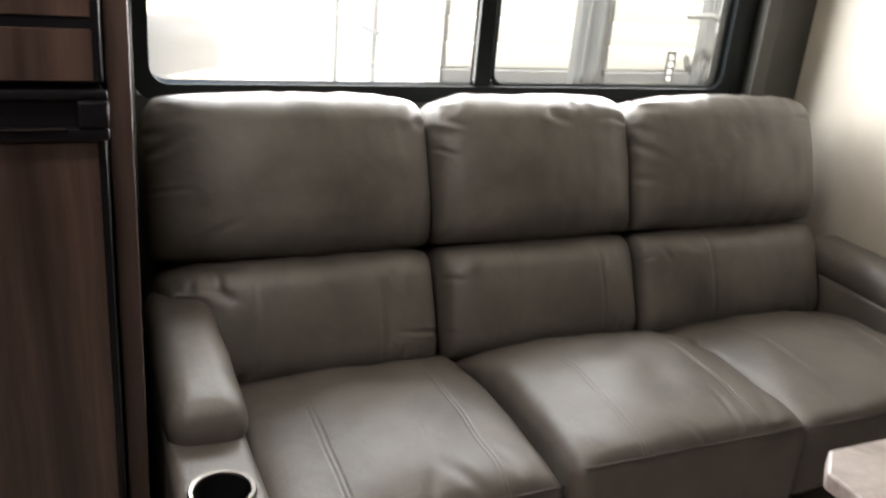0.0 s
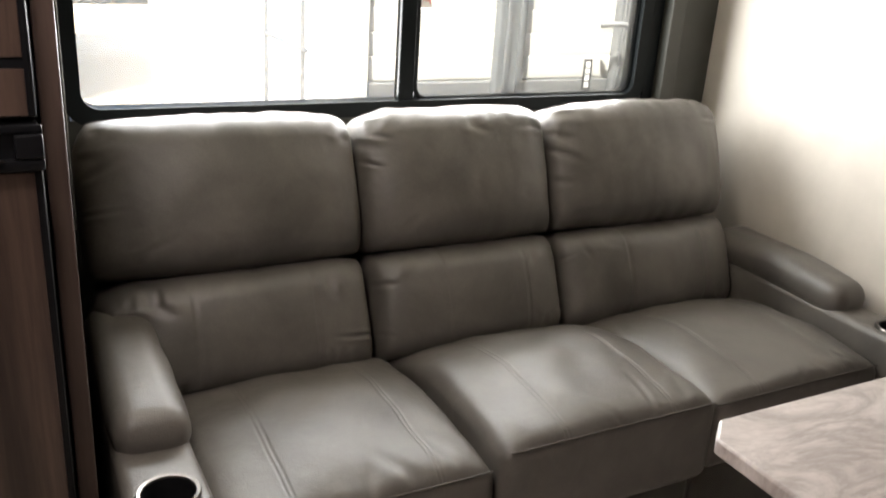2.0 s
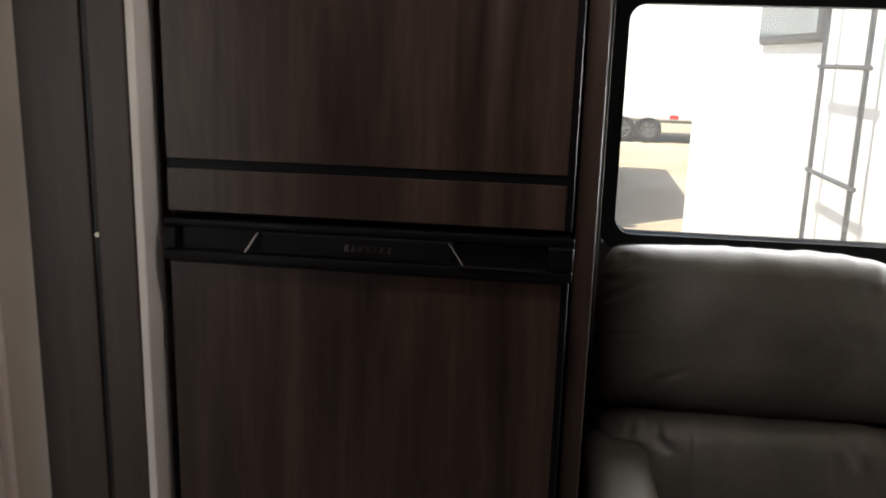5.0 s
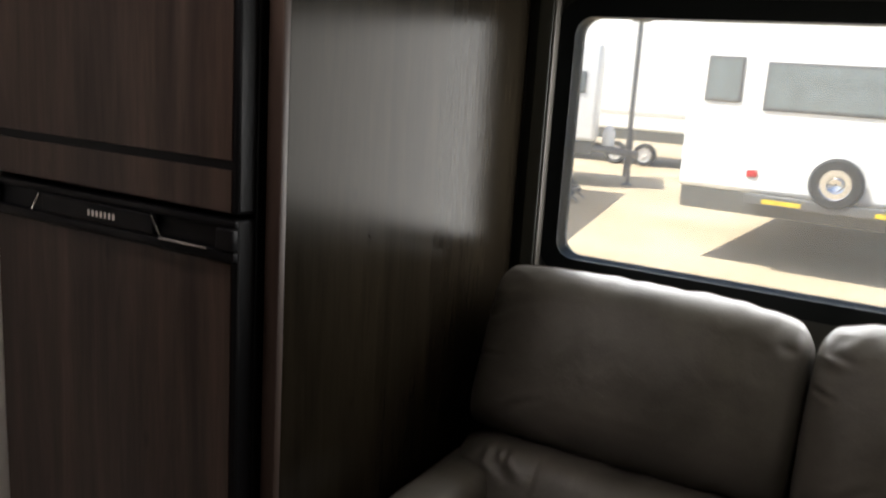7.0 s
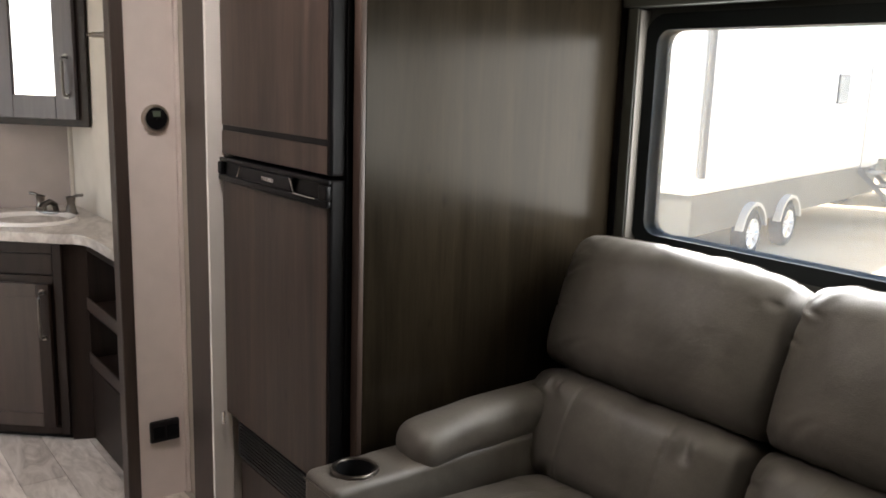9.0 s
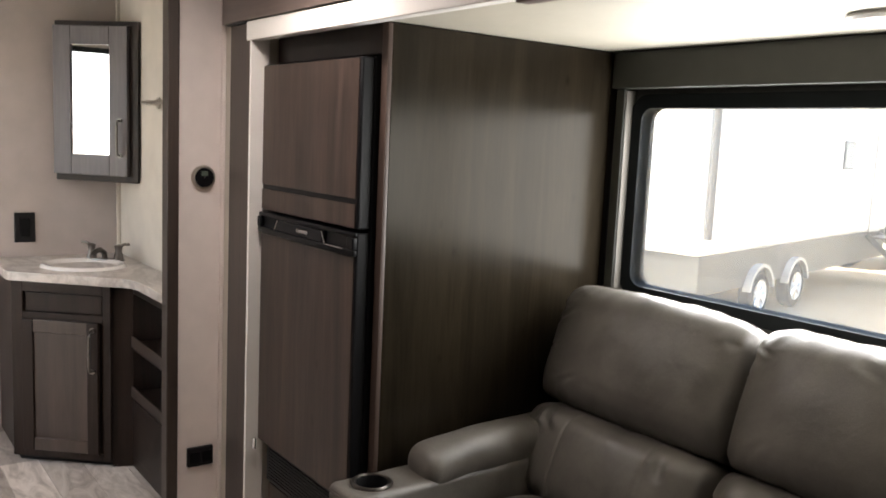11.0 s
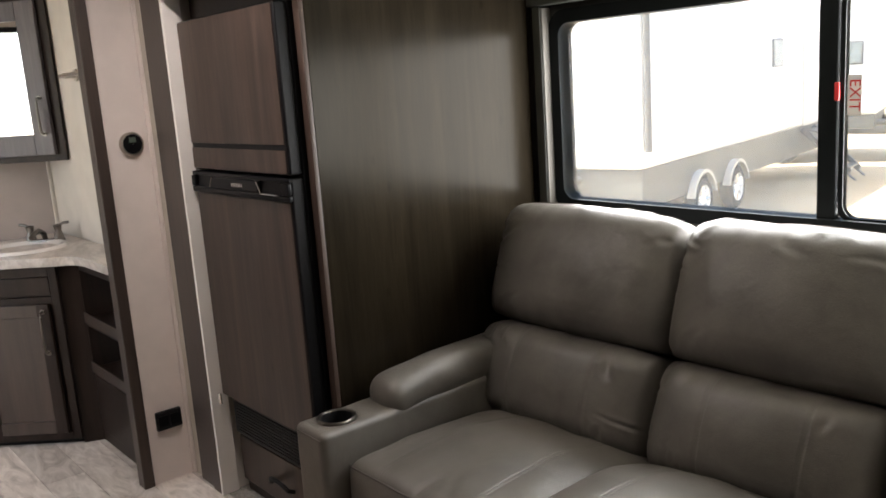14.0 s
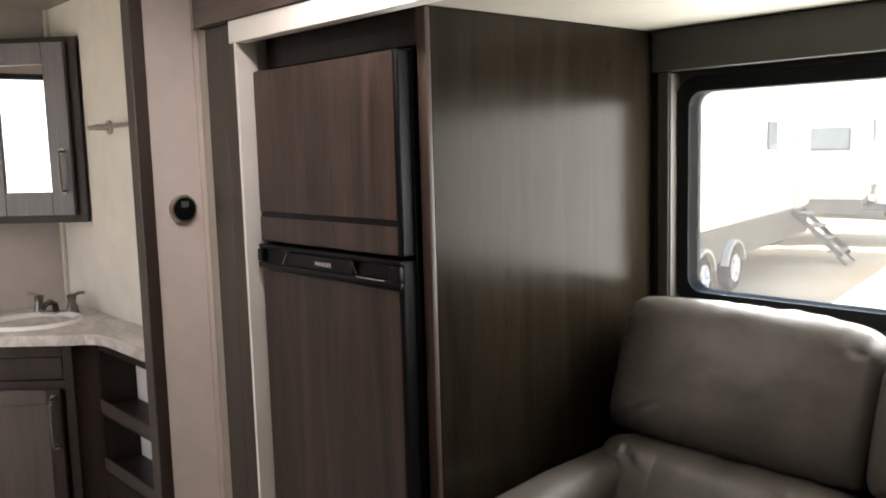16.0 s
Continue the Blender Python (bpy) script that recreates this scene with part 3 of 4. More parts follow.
# ---------------- sofa ----------------


def pillow(hx, hy, hz, r, n=(14, 6, 10), puff=(0, 0, 0), fn=None, wr=0.0, seed=0.0, seam=None):
    """A stuffed cushion: a rounded block whose faces swell, with fine creases."""
    bm = bmesh.new()
    hs = (hx, hy, hz)

    def coords(h, k):
        c = h - r
        return [-h, -h + r * 0.12, -h + r * 0.4, -h + r * 0.7] + [-c + 2 * c * i / k for i in range(k + 1)] + [h - r * 0.7, h - r * 0.4, h - r * 0.12, h]
    ax = [coords(h, k) for h, k in zip(hs, n)]
    verts = {}

    def vert(i, j, k):
        if (i, j, k) not in verts:
            p = Vector((ax[0][i], ax[1][j], ax[2][k]))
            q = Vector([max(-(h - r), min(h - r, c)) for c, h in zip(p, hs)])
            d = p - q
            p = q + d.normalized() * r if d.length > 1e-9 else p
            u = [c / h for c, h in zip(p, hs)]
            w = [max(0.0, 1 - c * c) for c in u]
            p.x += puff[0] * u[0] * w[1] * w[2]
            p.y += puff[1] * u[1] * w[0] ** 0.6 * w[2] ** 0.6
            p.z += puff[2] * u[2] * w[0] ** 0.6 * w[1] ** 0.6
            if wr:
                s = Vector((p.x * 9 + seed, p.y * 9, p.z * 9 + seed * 1.7))
                e = max(abs(u[0]), abs(u[2])) ** 6
                p += wr * (0.5 + e) * Vector((noise.noise(s), noise.noise(s + Vector((7, 3, 1))), noise.noise(s + Vector((2, 9, 5)))))
            if fn:
                p = fn(p, u)
            verts[(i, j, k)] = bm.verts.new(p)
            if seam is not None and k == len(ax[2]) - 1 and j == 4:
                seam.append(verts[(i, j, k)])
        return verts[(i, j, k)]
    N = [len(a) - 1 for a in ax]
    for a in range(3):
        b, c = (a + 1) % 3, (a + 2) % 3
        for side in (0, N[a]):
            for i in range(N[b]):
                for j in range(N[c]):
                    q = []
                    for s, t in ((0, 0), (1, 0), (1, 1), (0, 1)):
                        idx = [0, 0, 0]
                        idx[a], idx[b], idx[c] = side, i + s, j + t
                        q.append(vert(*idx))
                    bm.faces.new(q)
    return bm


def turned_by(bm, m):
    bmesh.ops.transform(bm, matrix=m, verts=bm.verts)
    return bm


sofa = thing("sofa", "three-seat taupe leather reclining sofa with cup holders", "sofa", 1.12, -0.55, 0)


def folds(seed, starts):
    """Pinched leather: short grooves that run in from seams. starts: (u, v, du, dv, spread, count)."""
    rg = random.Random(seed)
    out = []
    for u0, v0, du, dv, spread, count in starts:
        for k in range(count):
            a = rg.uniform(-0.85, 0.85)
            su, sv = u0 + spread * (k / max(1, count - 1) - 0.5) * abs(dv), v0 + spread * (k / max(1, count - 1) - 0.5) * abs(du)
            n = math.hypot(du, dv)
            out.append((su, sv, (du * math.cos(a) - dv * math.sin(a)) / n, (du * math.sin(a) + dv * math.cos(a)) / n, rg.uniform(0.12, 0.46), rg.uniform(0.024, 0.062), rg.uniform(0.55, 1.0)))
    return out


def fold_depth(rows, u, v):
    d = 0.0
    for su, sv, du, dv, ln, wd, am in rows:
        a, c = (u - su) * du + (v - sv) * dv, (v - sv) * du - (u - su) * dv
        if -0.06 < a < ln and abs(c) < 4 * wd:
            q = c / wd
            d += am * (math.exp(-q * q) - 0.55 * math.exp(-(abs(q) - 1.6) ** 2)) * min(1.0, (a + 0.06) * 12) * (1 - max(0.0, a) / ln)
    return d


SX = ((0.062, 0.755), (0.765, 1.365), (1.375, 2.058))      # backs
ST = ((0.192, 0.797), (0.802, 1.412), (1.418, 2.046))      # seats
EDGE = (0.432, 0.482, 0.457)                               # front edges of the seats
for i, ((a, b), (c, d)) in enumerate(zip(SX, ST)):
    w, cx = (b - a) / 2, (a + b) / 2
    back_folds = folds(10 + i, [(-0.97, 0.74, 0.8, -0.6, 0.30, 3), (0.97, 0.76, -0.8, -0.6, 0.26, 2), (-1.0, 0.05, 1, -0.15, 0.5, 2), (-0.86, -0.9, 0.7, 1, 0.3, 2), (0.82, -0.9, -0.8, 1, 0.3, 2), (0.3, 0.85, 0.5, -1, 0.5, 3 if i == 1 else 0)])

    def crease(p, u, i=i, rows=back_folds):
        # gathered leather towards the side seams and the lower seam
        k = abs(u[0]) ** 6
        f = max(0.0, -u[1])
        p.y += (0.036 * k + 0.008 * abs(u[0]) ** 2) * f
        p.y += 0.010 * f * fold_depth(rows, u[0], u[2])
        p.y += 0.016 * f * max(0.0, -u[2] - 0.55)
        p.z -= 0.016 * abs(u[0]) ** 7 * max(0.0, u[2])
        p.x -= 0.030 * u[0] * max(0.0, u[2]) ** 5
        return p
    seam = []
    bk = turned_by(pillow((w + 0.003) / 0.42, 0.105, 0.187, 0.058, (76, 6, 44), (0.0, 0.040, 0.014), crease, 0.004, i * 3.1, seam), pose(cx, -0.243, 0.832, -21) @ Matrix.Diagonal((0.42, 1, 1, 1)))
    line = sorted([v.co.copy() for v in seam], key=lambda q: q.x)[3:-3]
    bc = part("back_cushion", bk, LEATHER, sofa, smooth="all")
    t = bmesh.new()
    tube(t, [q + Vector((0, -0.0003, 0.0006)) for q in line], 0.0024, 6)
    part("piping", t, LEATHER_SEAM, bc, "raised top seam")

    lum_folds = folds(30 + i, [(-0.80, 0.66, 0.25, -1, 0.42, 6 if i == 0 else 3), (0.80, 0.66, -0.2, -1, 0.36, 2), (-1.0, 0.0, 1, 0.1, 0.9, 2), (1.0, 0.0, -1, 0.1, 0.9, 1), (0.1, -0.8, 0.1, 1, 1.2, 2)])

    def crease2(p, u, i=i, rows=lum_folds):
        f = max(0.0, -u[1])
        p.y += (0.036 * abs(u[0]) ** 8 + 0.008 * abs(u[0]) ** 2) * f
        p.y += (0.013 if i == 0 else 0.007) * f * fold_depth(rows, u[0], u[2])
        p.z -= 0.024 * max(0.0, abs(u[0]) - 0.72) / 0.28 * max(0.0, u[2]) * (1.0 if i == 0 and u[0] < 0 else 0.5)
        for sx in (-0.36, 0.5):
            p.y += 0.0035 * f * (math.exp(-((u[0] - sx - 0.010) / 0.007) ** 2) + math.exp(-((u[0] - sx + 0.010) / 0.007) ** 2))
        return p
    part("lumbar_cushion", turned_by(pillow((w + 0.003) / 0.42, 0.115, 0.152, 0.066, (150, 6, 30), (0.0, 0.042, 0.0), crease2, 0.004, 20 + i * 5.3), pose(cx, -0.352, 0.502, -23) @ Matrix.Diagonal((0.42, 1, 1, 1))), LEATHER, sofa, smooth="all")
    w2, cx2 = (d - c) / 2, (c + d) / 2
    front = -1.058 if i != 1 else -1.078

    seat_folds = folds(50 + i, [(-0.97, -0.2, 1, 0.3, 1.0, 2), (0.97, 0.1, -1, 0.3, 1.3, 2), (0.35, -0.93, 0.1, 1, 0.7, 3)])

    def crown(p, u, i=i, rows=seat_folds):
        top = max(0.0, u[2])
        for sx in (-0.49, 0.54):
            p.z -= 0.0022 * (math.exp(-((u[0] - sx + 0.016) / 0.007) ** 2) + math.exp(-((u[0] - sx - 0.016) / 0.007) ** 2)) * top ** 2
        p.z -= 0.006 * max(0.0, -u[1]) ** 4 * top
        p.z -= (0.032, 0.085, 0.055)[i] * max(0.0, u[1] + 0.15) ** 2 * top
        p.z -= 0.014 * abs(u[0]) ** 6 * top
        p.z -= 0.0045 * top * fold_depth(rows, u[0], u[1])
        if u[1] < -0.9:
            p.y -= 0.010 * (1 - u[0] * u[0]) * (1 - u[2] * u[2])
        return p
    hy, hz = (-0.42 - front) / 2, (EDGE[i] - 0.252) / 2
    part("seat_cushion", turned_by(pillow(w2, hy, hz, 0.032, (190, 36, 8), (0.0, 0.0, 0.040), crown, 0.004, 40 + i * 2.2), pose(cx2, front + hy, 0.252 + hz)), LEATHER, sofa, smooth="all")
    fp = part("footrest_panel", turned_by(pillow(w2 - 0.012, 0.02, 0.105, 0.014, (14, 2, 8), (0.0, 0.004, 0.0), None, 0.003, 60 + i), pose(cx2, front + 0.065, 0.143)), LEATHER, sofa, smooth="all")
    wp = part("plastic_wrap", turned_by(pillow(w2 - 0.009, 0.024, 0.108, 0.012, (40, 2, 14), (0.0, 0.003, 0.0), None, 0.010, 80 + i * 3), pose(cx2, front + 0.062, 0.143)), PLASTIC, fp, "crinkled clear plastic wrap", smooth="all")
    wp.visible_shadow = False
    t = bmesh.new()
    tube(t, [(cx2 + w2 * (-0.96 + 1.92 * k / 24), front + 0.001 + 0.012 * abs(-0.96 + 1.92 * k / 24) ** 8, EDGE[i] - 0.013 - 0.008 * abs(-0.96 + 1.92 * k / 24) ** 6) for k in range(25)], 0.0024, 6)
    part("piping", t, LEATHER_SEAM, sofa)
part("base", block(0.19, 2.05, -1.0, -0.10, 0.03, 0.29, 0.01), plain("sofa_base_fabric", (0.03, 0.028, 0.026), 0.9), sofa, "black underside frame")
part("back_shell", block(0.09, 2.03, -0.16, -0.07, 0.25, 0.90, 0.02), LEATHER, sofa)


def arm(mirror):
    def mx(x):
        return 2.24 - x if mirror else x

    def blk(x0, x1, *r):
        return block(min(mx(x0), mx(x1)), max(mx(x0), mx(x1)), *r)
    def well(p, u):
        if u[2] > 0.9 and math.hypot(p.x, p.y + 0.285) < 0.049:
            p.z -= 0.09
        return p
    body = part("arm_body", turned_by(pillow(0.075, 0.385, 0.235, 0.022, (14, 70, 8), (0.004, 0, 0), well, 0.002, 3), pose(mx(0.114), -0.735, 0.285)), LEATHER, sofa, smooth="all")
    part("arm_pad", turned_by(pillow(0.076, 0.27, 0.052, 0.047, (6, 18, 4), (0.0, 0.0, 0.012), lambda p, u: p + Vector((0, 0, -0.012 * max(0.0, -u[1]) ** 3)), 0.003, 8), pose(mx(0.116), -0.605, 0.552, 2)), LEATHER, sofa, smooth="all")
    cup = part("cup_holder", turned(bmesh.new(), [(0.030, -0.075), (0.044, -0.07), (0.046, -0.002), (0.049, 0.004), (0.055, 0.005), (0.058, 0.001), (0.058, -0.006)], pose(mx(0.114), -1.02, 0.523)), DARK_NICKEL, body, "dark chrome cup holder rim")
    part("cup_liner", turned(bmesh.new(), [(0.001, -0.06), (0.043, -0.06), (0.0445, 0.002)], pose(mx(0.114), -1.02, 0.523)), BLACK, body, "black cup holder well")
    s = bmesh.new()
    tube(s, [(mx(0.045), -1.121, 0.50), (mx(0.114), -1.123, 0.503), (mx(0.183), -1.121, 0.50)], 0.002, 6)
    part("piping", s, LEATHER_SEAM, sofa)


arm(False)
arm(True)
PRINT = plain("wrap_print", (0.36, 0.27, 0.22), 0.5)
rb = random.Random(11)
for k in range(11):
    xk = 0.985 + k * 0.030 + (0.022 if k > 5 else 0.0)
    part("print_bar", block(xk, xk + rb.uniform(0.007, 0.013), -1.0395, -1.038, 0.152, 0.152 + rb.uniform(0.026, 0.033)), PRINT, sofa, "pale bar of print on the plastic wrap", smooth=False)
for k in range(9):
    xk = 1.06 + k * 0.024
    part("print_bar", block(xk, xk + rb.uniform(0.006, 0.011), -1.0395, -1.038, 0.118, 0.127), PRINT, sofa, smooth=False)

# ---------------- table ----------------
table = thing("dinette_table", "freestanding table with pale marbled laminate top and black legs", "table", 1.4, -1.85, 0)
TX0, TX1, TY0, TY1 = 0.915, 1.86, -1.885, -1.462
o = [(TX0 + 0.05, TY1), (TX0, TY1 - 0.045), (TX0, TY0 + 0.045), (TX0 + 0.05, TY0), (TX1 - 0.05, TY0), (TX1, TY0 + 0.045), (TX1, TY1 - 0.045), (TX1 - 0.05, TY1)]
part("tabletop", prism(bmesh.new(), o, 0.712, 0.742, 0.005), TABLE, table, "pale marbled laminate top")
for lx in (TX0 + 0.13, TX1 - 0.13):
    for ly, s in ((TY1 - 0.10, 1), (TY0 + 0.10, -1)):
        t = bmesh.new()
        tube(t, [(lx, ly, 0.71), (lx, ly + s * 0.012, 0.4), (lx, ly + s * 0.03, 0.0)], 0.015, 10)
        part("leg", t, BLACK, table)
    t = bmesh.new()
    tube(t, [(lx, TY1 - 0.11, 0.62), (lx, (TY0 + TY1) / 2, 0.66), (lx, TY0 + 0.11, 0.62)], 0.009, 8)
    part("brace", t, BLACK, table)

# ---------------- bathroom ----------------
van = thing("vanity_cabinet", "corner bathroom vanity in dark brown wood with open shelves", "vanity", -1.9, -1.3, 0)
vo = [(-2.327, -1.024), (-2.327, -1.575), (-1.925, -1.575), (-1.635, -1.245)]
A, B = Vector((-1.925, -1.575, 0)), Vector((-1.635, -1.245, 0))
ang = math.degrees(math.atan2(B.y - A.y, B.x - A.x))
FACE = Matrix.Translation(A) @ pose(0, 0, 0, 0, 0, ang)      # local x along the face, local -y outwards
FL = (B - A).length
part("body", prism(bmesh.new(), [(-2.327, -1.024), (-2.327, -1.572), (-1.928, -1.572), (-1.640, -1.243), (-1.640, -1.024)], 0.03, 0.797), WOOD_DARK, van)
part("toe_kick", prism(bmesh.new(), [(-2.327, -1.03), (-2.327, -1.555), (-1.935, -1.555), (-1.655, -1.235), (-1.655, -1.03)], 0.0, 0.0295), BLACK, van)
for nm, a, b, c, d in (("stile", 0.0, 0.05, 0.03, 0.797), ("stile", FL - 0.035, FL, 0.03, 0.797), ("rail", 0.05, FL - 0.035, 0.755, 0.797), ("rail", 0.05, FL - 0.035, 0.632, 0.668), ("rail", 0.05, FL - 0.035, 0.03, 0.06)):
    part(nm, turned_by(block(a, b, -0.018, -0.001, c, d, 0.002), FACE), WOOD_DARK, van)
part("false_drawer", turned_by(block(0.062, FL - 0.04, -0.012, -0.001, 0.672, 0.752, 0.002), FACE), WOOD_DARK, van)
dx0, dx1, dz0, dz1 = 0.055, FL - 0.045, 0.065, 0.640
vd = part("door", turned_by(block(dx0 + 0.045, dx1 - 0.045, -0.028, -0.019, dz0 + 0.05, dz1 - 0.05, 0.001), FACE), WOOD_TRIM, van, "shaker door with recessed panel")
part("door_stile", turned_by(block(dx0, dx0 + 0.05, -0.038, -0.019, dz0, dz1, 0.003), FACE), WOOD_DARK, vd)
part("door_stile", turned_by(block(dx1 - 0.05, dx1, -0.038, -0.019, dz0, dz1, 0.003), FACE), WOOD_DARK, vd)
part("door_rail", turned_by(block(dx0 + 0.05, dx1 - 0.05, -0.037, -0.019, dz1 - 0.055, dz1, 0.003), FACE), WOOD_TRIM, vd)
part("door_rail", turned_by(block(dx0 + 0.05, dx1 - 0.05, -0.037, -0.019, dz0, dz0 + 0.055, 0.003), FACE), WOOD_TRIM, vd)


def pull(z0, z1, x, y, m, parent, r=0.0055):
    t = bmesh.new()
    tube(t, [(x, y, z0), (x, y - 0.022, z0 + 0.004), (x, y - 0.028, z0 + 0.02), (x, y - 0.03, (z0 + z1) / 2), (x, y - 0.028, z1 - 0.02), (x, y - 0.022, z1 - 0.004), (x, y, z1)], r)
    for z in (z0, z1):
        rod(t, (x, y + 0.002, z), (x, y - 0.006, z), r * 1.9)
    part("handle", turned_by(t, m), DARK_NICKEL, parent, "dark nickel bow handle")


pull(0.43, 0.61, dx1 - 0.025, -0.038, FACE, vd)
# open shelf unit between the corner cabinet and the partition
part("shelf_side", block(-1.639, -1.605, -1.168, -1.024, 0.0, 0.797, 0.002), WOOD_DARK, van)
part("angle_filler", prism(bmesh.new(), [(-1.640, -1.243), (-1.606, -1.1685), (-1.639, -1.1685)], 0.0, 0.797), WOOD_DARK, van)
for z0, z1 in ((0.0, 0.05), (0.30, 0.335), (0.52, 0.555), (0.765, 0.797)):
    part("shelf", block(-1.604, -1.030, -1.168, -1.024, z0, z1, 0.002), WOOD_DARK, van)
part("lower_panel", block(-1.604, -1.030, -1.170, -1.155, 0.0505, 0.2995, 0.002), WOOD_DARK, van)
for z0 in (0.255, 0.475):
    part("shelf_lip", block(-1.604, -1.030, -1.176, -1.1685, z0 + 0.06, z0 + 0.105, 0.002), WOOD_TRIM, van)
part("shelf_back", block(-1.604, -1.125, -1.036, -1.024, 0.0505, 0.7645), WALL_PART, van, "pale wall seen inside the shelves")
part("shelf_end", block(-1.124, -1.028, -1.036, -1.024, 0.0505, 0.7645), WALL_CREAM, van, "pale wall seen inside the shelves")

co = [(-2.328, -1.023), (-2.328, -1.60), (-1.945, -1.605), (-1.91, -1.598), (-1.60, -1.275), (-1.565, -1.225), (-1.53, -1.20), (-1.47, -1.187), (-1.028, -1.184), (-1.028, -1.023)]
ct = solid("countertop", prism(bmesh.new(), co, 0.799, 0.838, 0.004), COUNTER, "pale marbled laminate vanity countertop", "countertop")
SC = (-1.945, -1.285)
ANG = ang
sk = solid("sink", turned(bmesh.new(), [(0.012, -0.03), (0.08, -0.025), (0.128, 0.0), (0.142, 0.013), (0.154, 0.015), (0.162, 0.008), (0.164, 0.0005)], pose(SC[0], SC[1], 0.8385, 0, 0, ang), 48, 1.12), SINK, "oval white drop-in sink in the countertop", "sink")
fc = thing("faucet", "dark polished two-handle bathroom faucet behind the sink", "faucet", -2.05, -1.17, 0.838)
FM = Matrix.Translation((-2.05, -1.165, 0.8385)) @ pose(0, 0, 0, 0, 0, ang)
part("base_plate", turned_by(block(-0.085, 0.085, -0.025, 0.025, 0, 0.016, 0.007), FM), DARK_NICKEL, fc)
t = bmesh.new()
tube(t, [(0, 0, 0.015), (0, -0.01, 0.045), (0, -0.05, 0.062), (0, -0.10, 0.055), (0, -0.125, 0.04)], 0.012, 12)
part("spout", turned_by(t, FM), DARK_NICKEL, fc)
for s in (-1, 1):
    t = bmesh.new()
    turned(t, [(0.001, 0), (0.023, 0), (0.02, 0.02), (0.014, 0.035), (0.017, 0.05), (0.02, 0.062), (0.001, 0.068)], pose(s * 0.065, 0, 0.0155), 20)
    hp = part("valve", turned_by(t, FM), DARK_NICKEL, fc)
    t = bmesh.new()
    tube(t, [(s * 0.065, 0, 0.072), (s * 0.09, 0.004, 0.084), (s * 0.115, 0.006, 0.086)], 0.0065, 10)
    part("lever", turned_by(t, FM), DARK_NICKEL, hp)

# diagonal medicine cabinet
MA, MB = Vector((-2.290, -1.312, 0)), Vector((-1.985, -1.024, 0))
mang = math.degrees(math.atan2(MB.y - MA.y, MB.x - MA.x))
MM = Matrix.Translation(MA) @ pose(0, 0, 0, 0, 0, mang)
ML = (MB - MA).length
med = thing("medicine_cabinet", "dark wood corner medicine cabinet with mirrored door", "cabinet", -2.15, -1.2, 1.21)
part("body", prism(bmesh.new(), [(-2.327, -1.024), (-2.327, -1.312), (-2.290, -1.308), (-1.99, -1.024)], 1.215, 1.925), WOOD_DARK, med)
part("face_frame", turned_by(block(0.0, ML, -0.016, -0.001, 1.205, 1.935, 0.003), MM), WOOD_DARK, med)
e0, e1, f0, f1 = 0.004, ML - 0.042, 1.235, 1.912
md = part("door", turned_by(block(e0 + 0.09, e1 - 0.09, -0.026, -0.018, f0 + 0.09, f1 - 0.08), MM), BLACK, med, "framed mirror door")
bl = wood("purple_grey_wood", (0.075, 0.068, 0.078), (0.13, 0.118, 0.13), 0.4, knots=False)
for a, b, c, d in ((e0, e0 + 0.090, f0, f1), (e1 - 0.090, e1, f0, f1), (e0 + 0.090, e1 - 0.090, f1 - 0.085, f1), (e0 + 0.090, e1 - 0.090, f0, f0 + 0.095)):
    part("door_rail", turned_by(block(a, b, -0.040, -0.0175, c, d, 0.003), MM), bl, md)
part("mirror_pane", turned_by(block(e0 + 0.090, e1 - 0.090, -0.030, -0.0265, f0 + 0.095, f1 - 0.085), MM), MIRROR, md, "mirror glass", smooth=False)
pull(1.33, 1.49, e1 - 0.035, -0.040, MM, md, 0.006)

rob = thing("towel_bar", "short brushed nickel towel bar on the bathroom wall", "towel bar", -1.6, -1.03, 1.57)
t = bmesh.new()
rod(t, (-1.78, -1.075, 1.572), (-1.30, -1.075, 1.572), 0.008)
part("bar", t, NICKEL, rob)
for px in (-1.72, -1.34):
    t = bmesh.new()
    rod(t, (px, -1.08, 1.572), (px, -1.028, 1.572), 0.011)
    rod(t, (px, -1.030, 1.572), (px, -1.021, 1.572), 0.026, 20)
    part("post", t, NICKEL, rob)
outl = thing("wall_outlet", "black rectangular outlet cover on the bathroom wall", "outlet", -2.325, -1.445, 1.05)
part("plate", block(-2.329, -2.317, -1.50, -1.41, 0.905, 1.045, 0.004), BLACK, outl)
part("socket", block(-2.3165, -2.312, -1.478, -1.432, 0.93, 1.02, 0.003), BLACK_GLOSS, outl)
win2 = structure("window_2", turned_by(ring_frame(-2.15, -1.25, 0.50, 1.95, 0.035, 0.0, 0.06), Matrix.Translation((0, Y_BACK - 0.055, 0))), BLACK_FRAME, "small black-framed bathroom window", "window", True)
p = part("pane", block(-2.155, -1.245, Y_BACK - 0.03, Y_BACK - 0.026, 0.495, 1.955), GLASS, win2, smooth=False)
p.visible_shadow = False

# ---------------- partition fittings ----------------
th = thing("thermostat", "round thermostat with black face and silver ring", "thermostat", -0.98, -1.10, 1.30)
TM = pose(-0.984, -1.10, 1.297, 0, 90, 0)
part("ring", turned(bmesh.new(), [(0.001, 0.0), (0.043, 0.0), (0.044, 0.010), (0.040, 0.018), (0.035, 0.0185)], TM, 36), NICKEL, th, "silver ring")
part("face", turned(bmesh.new(), [(0.0355, 0.014), (0.0345, 0.0195), (0.001, 0.0205)], TM, 36), BLACK_GLOSS, th, "glossy black dial")
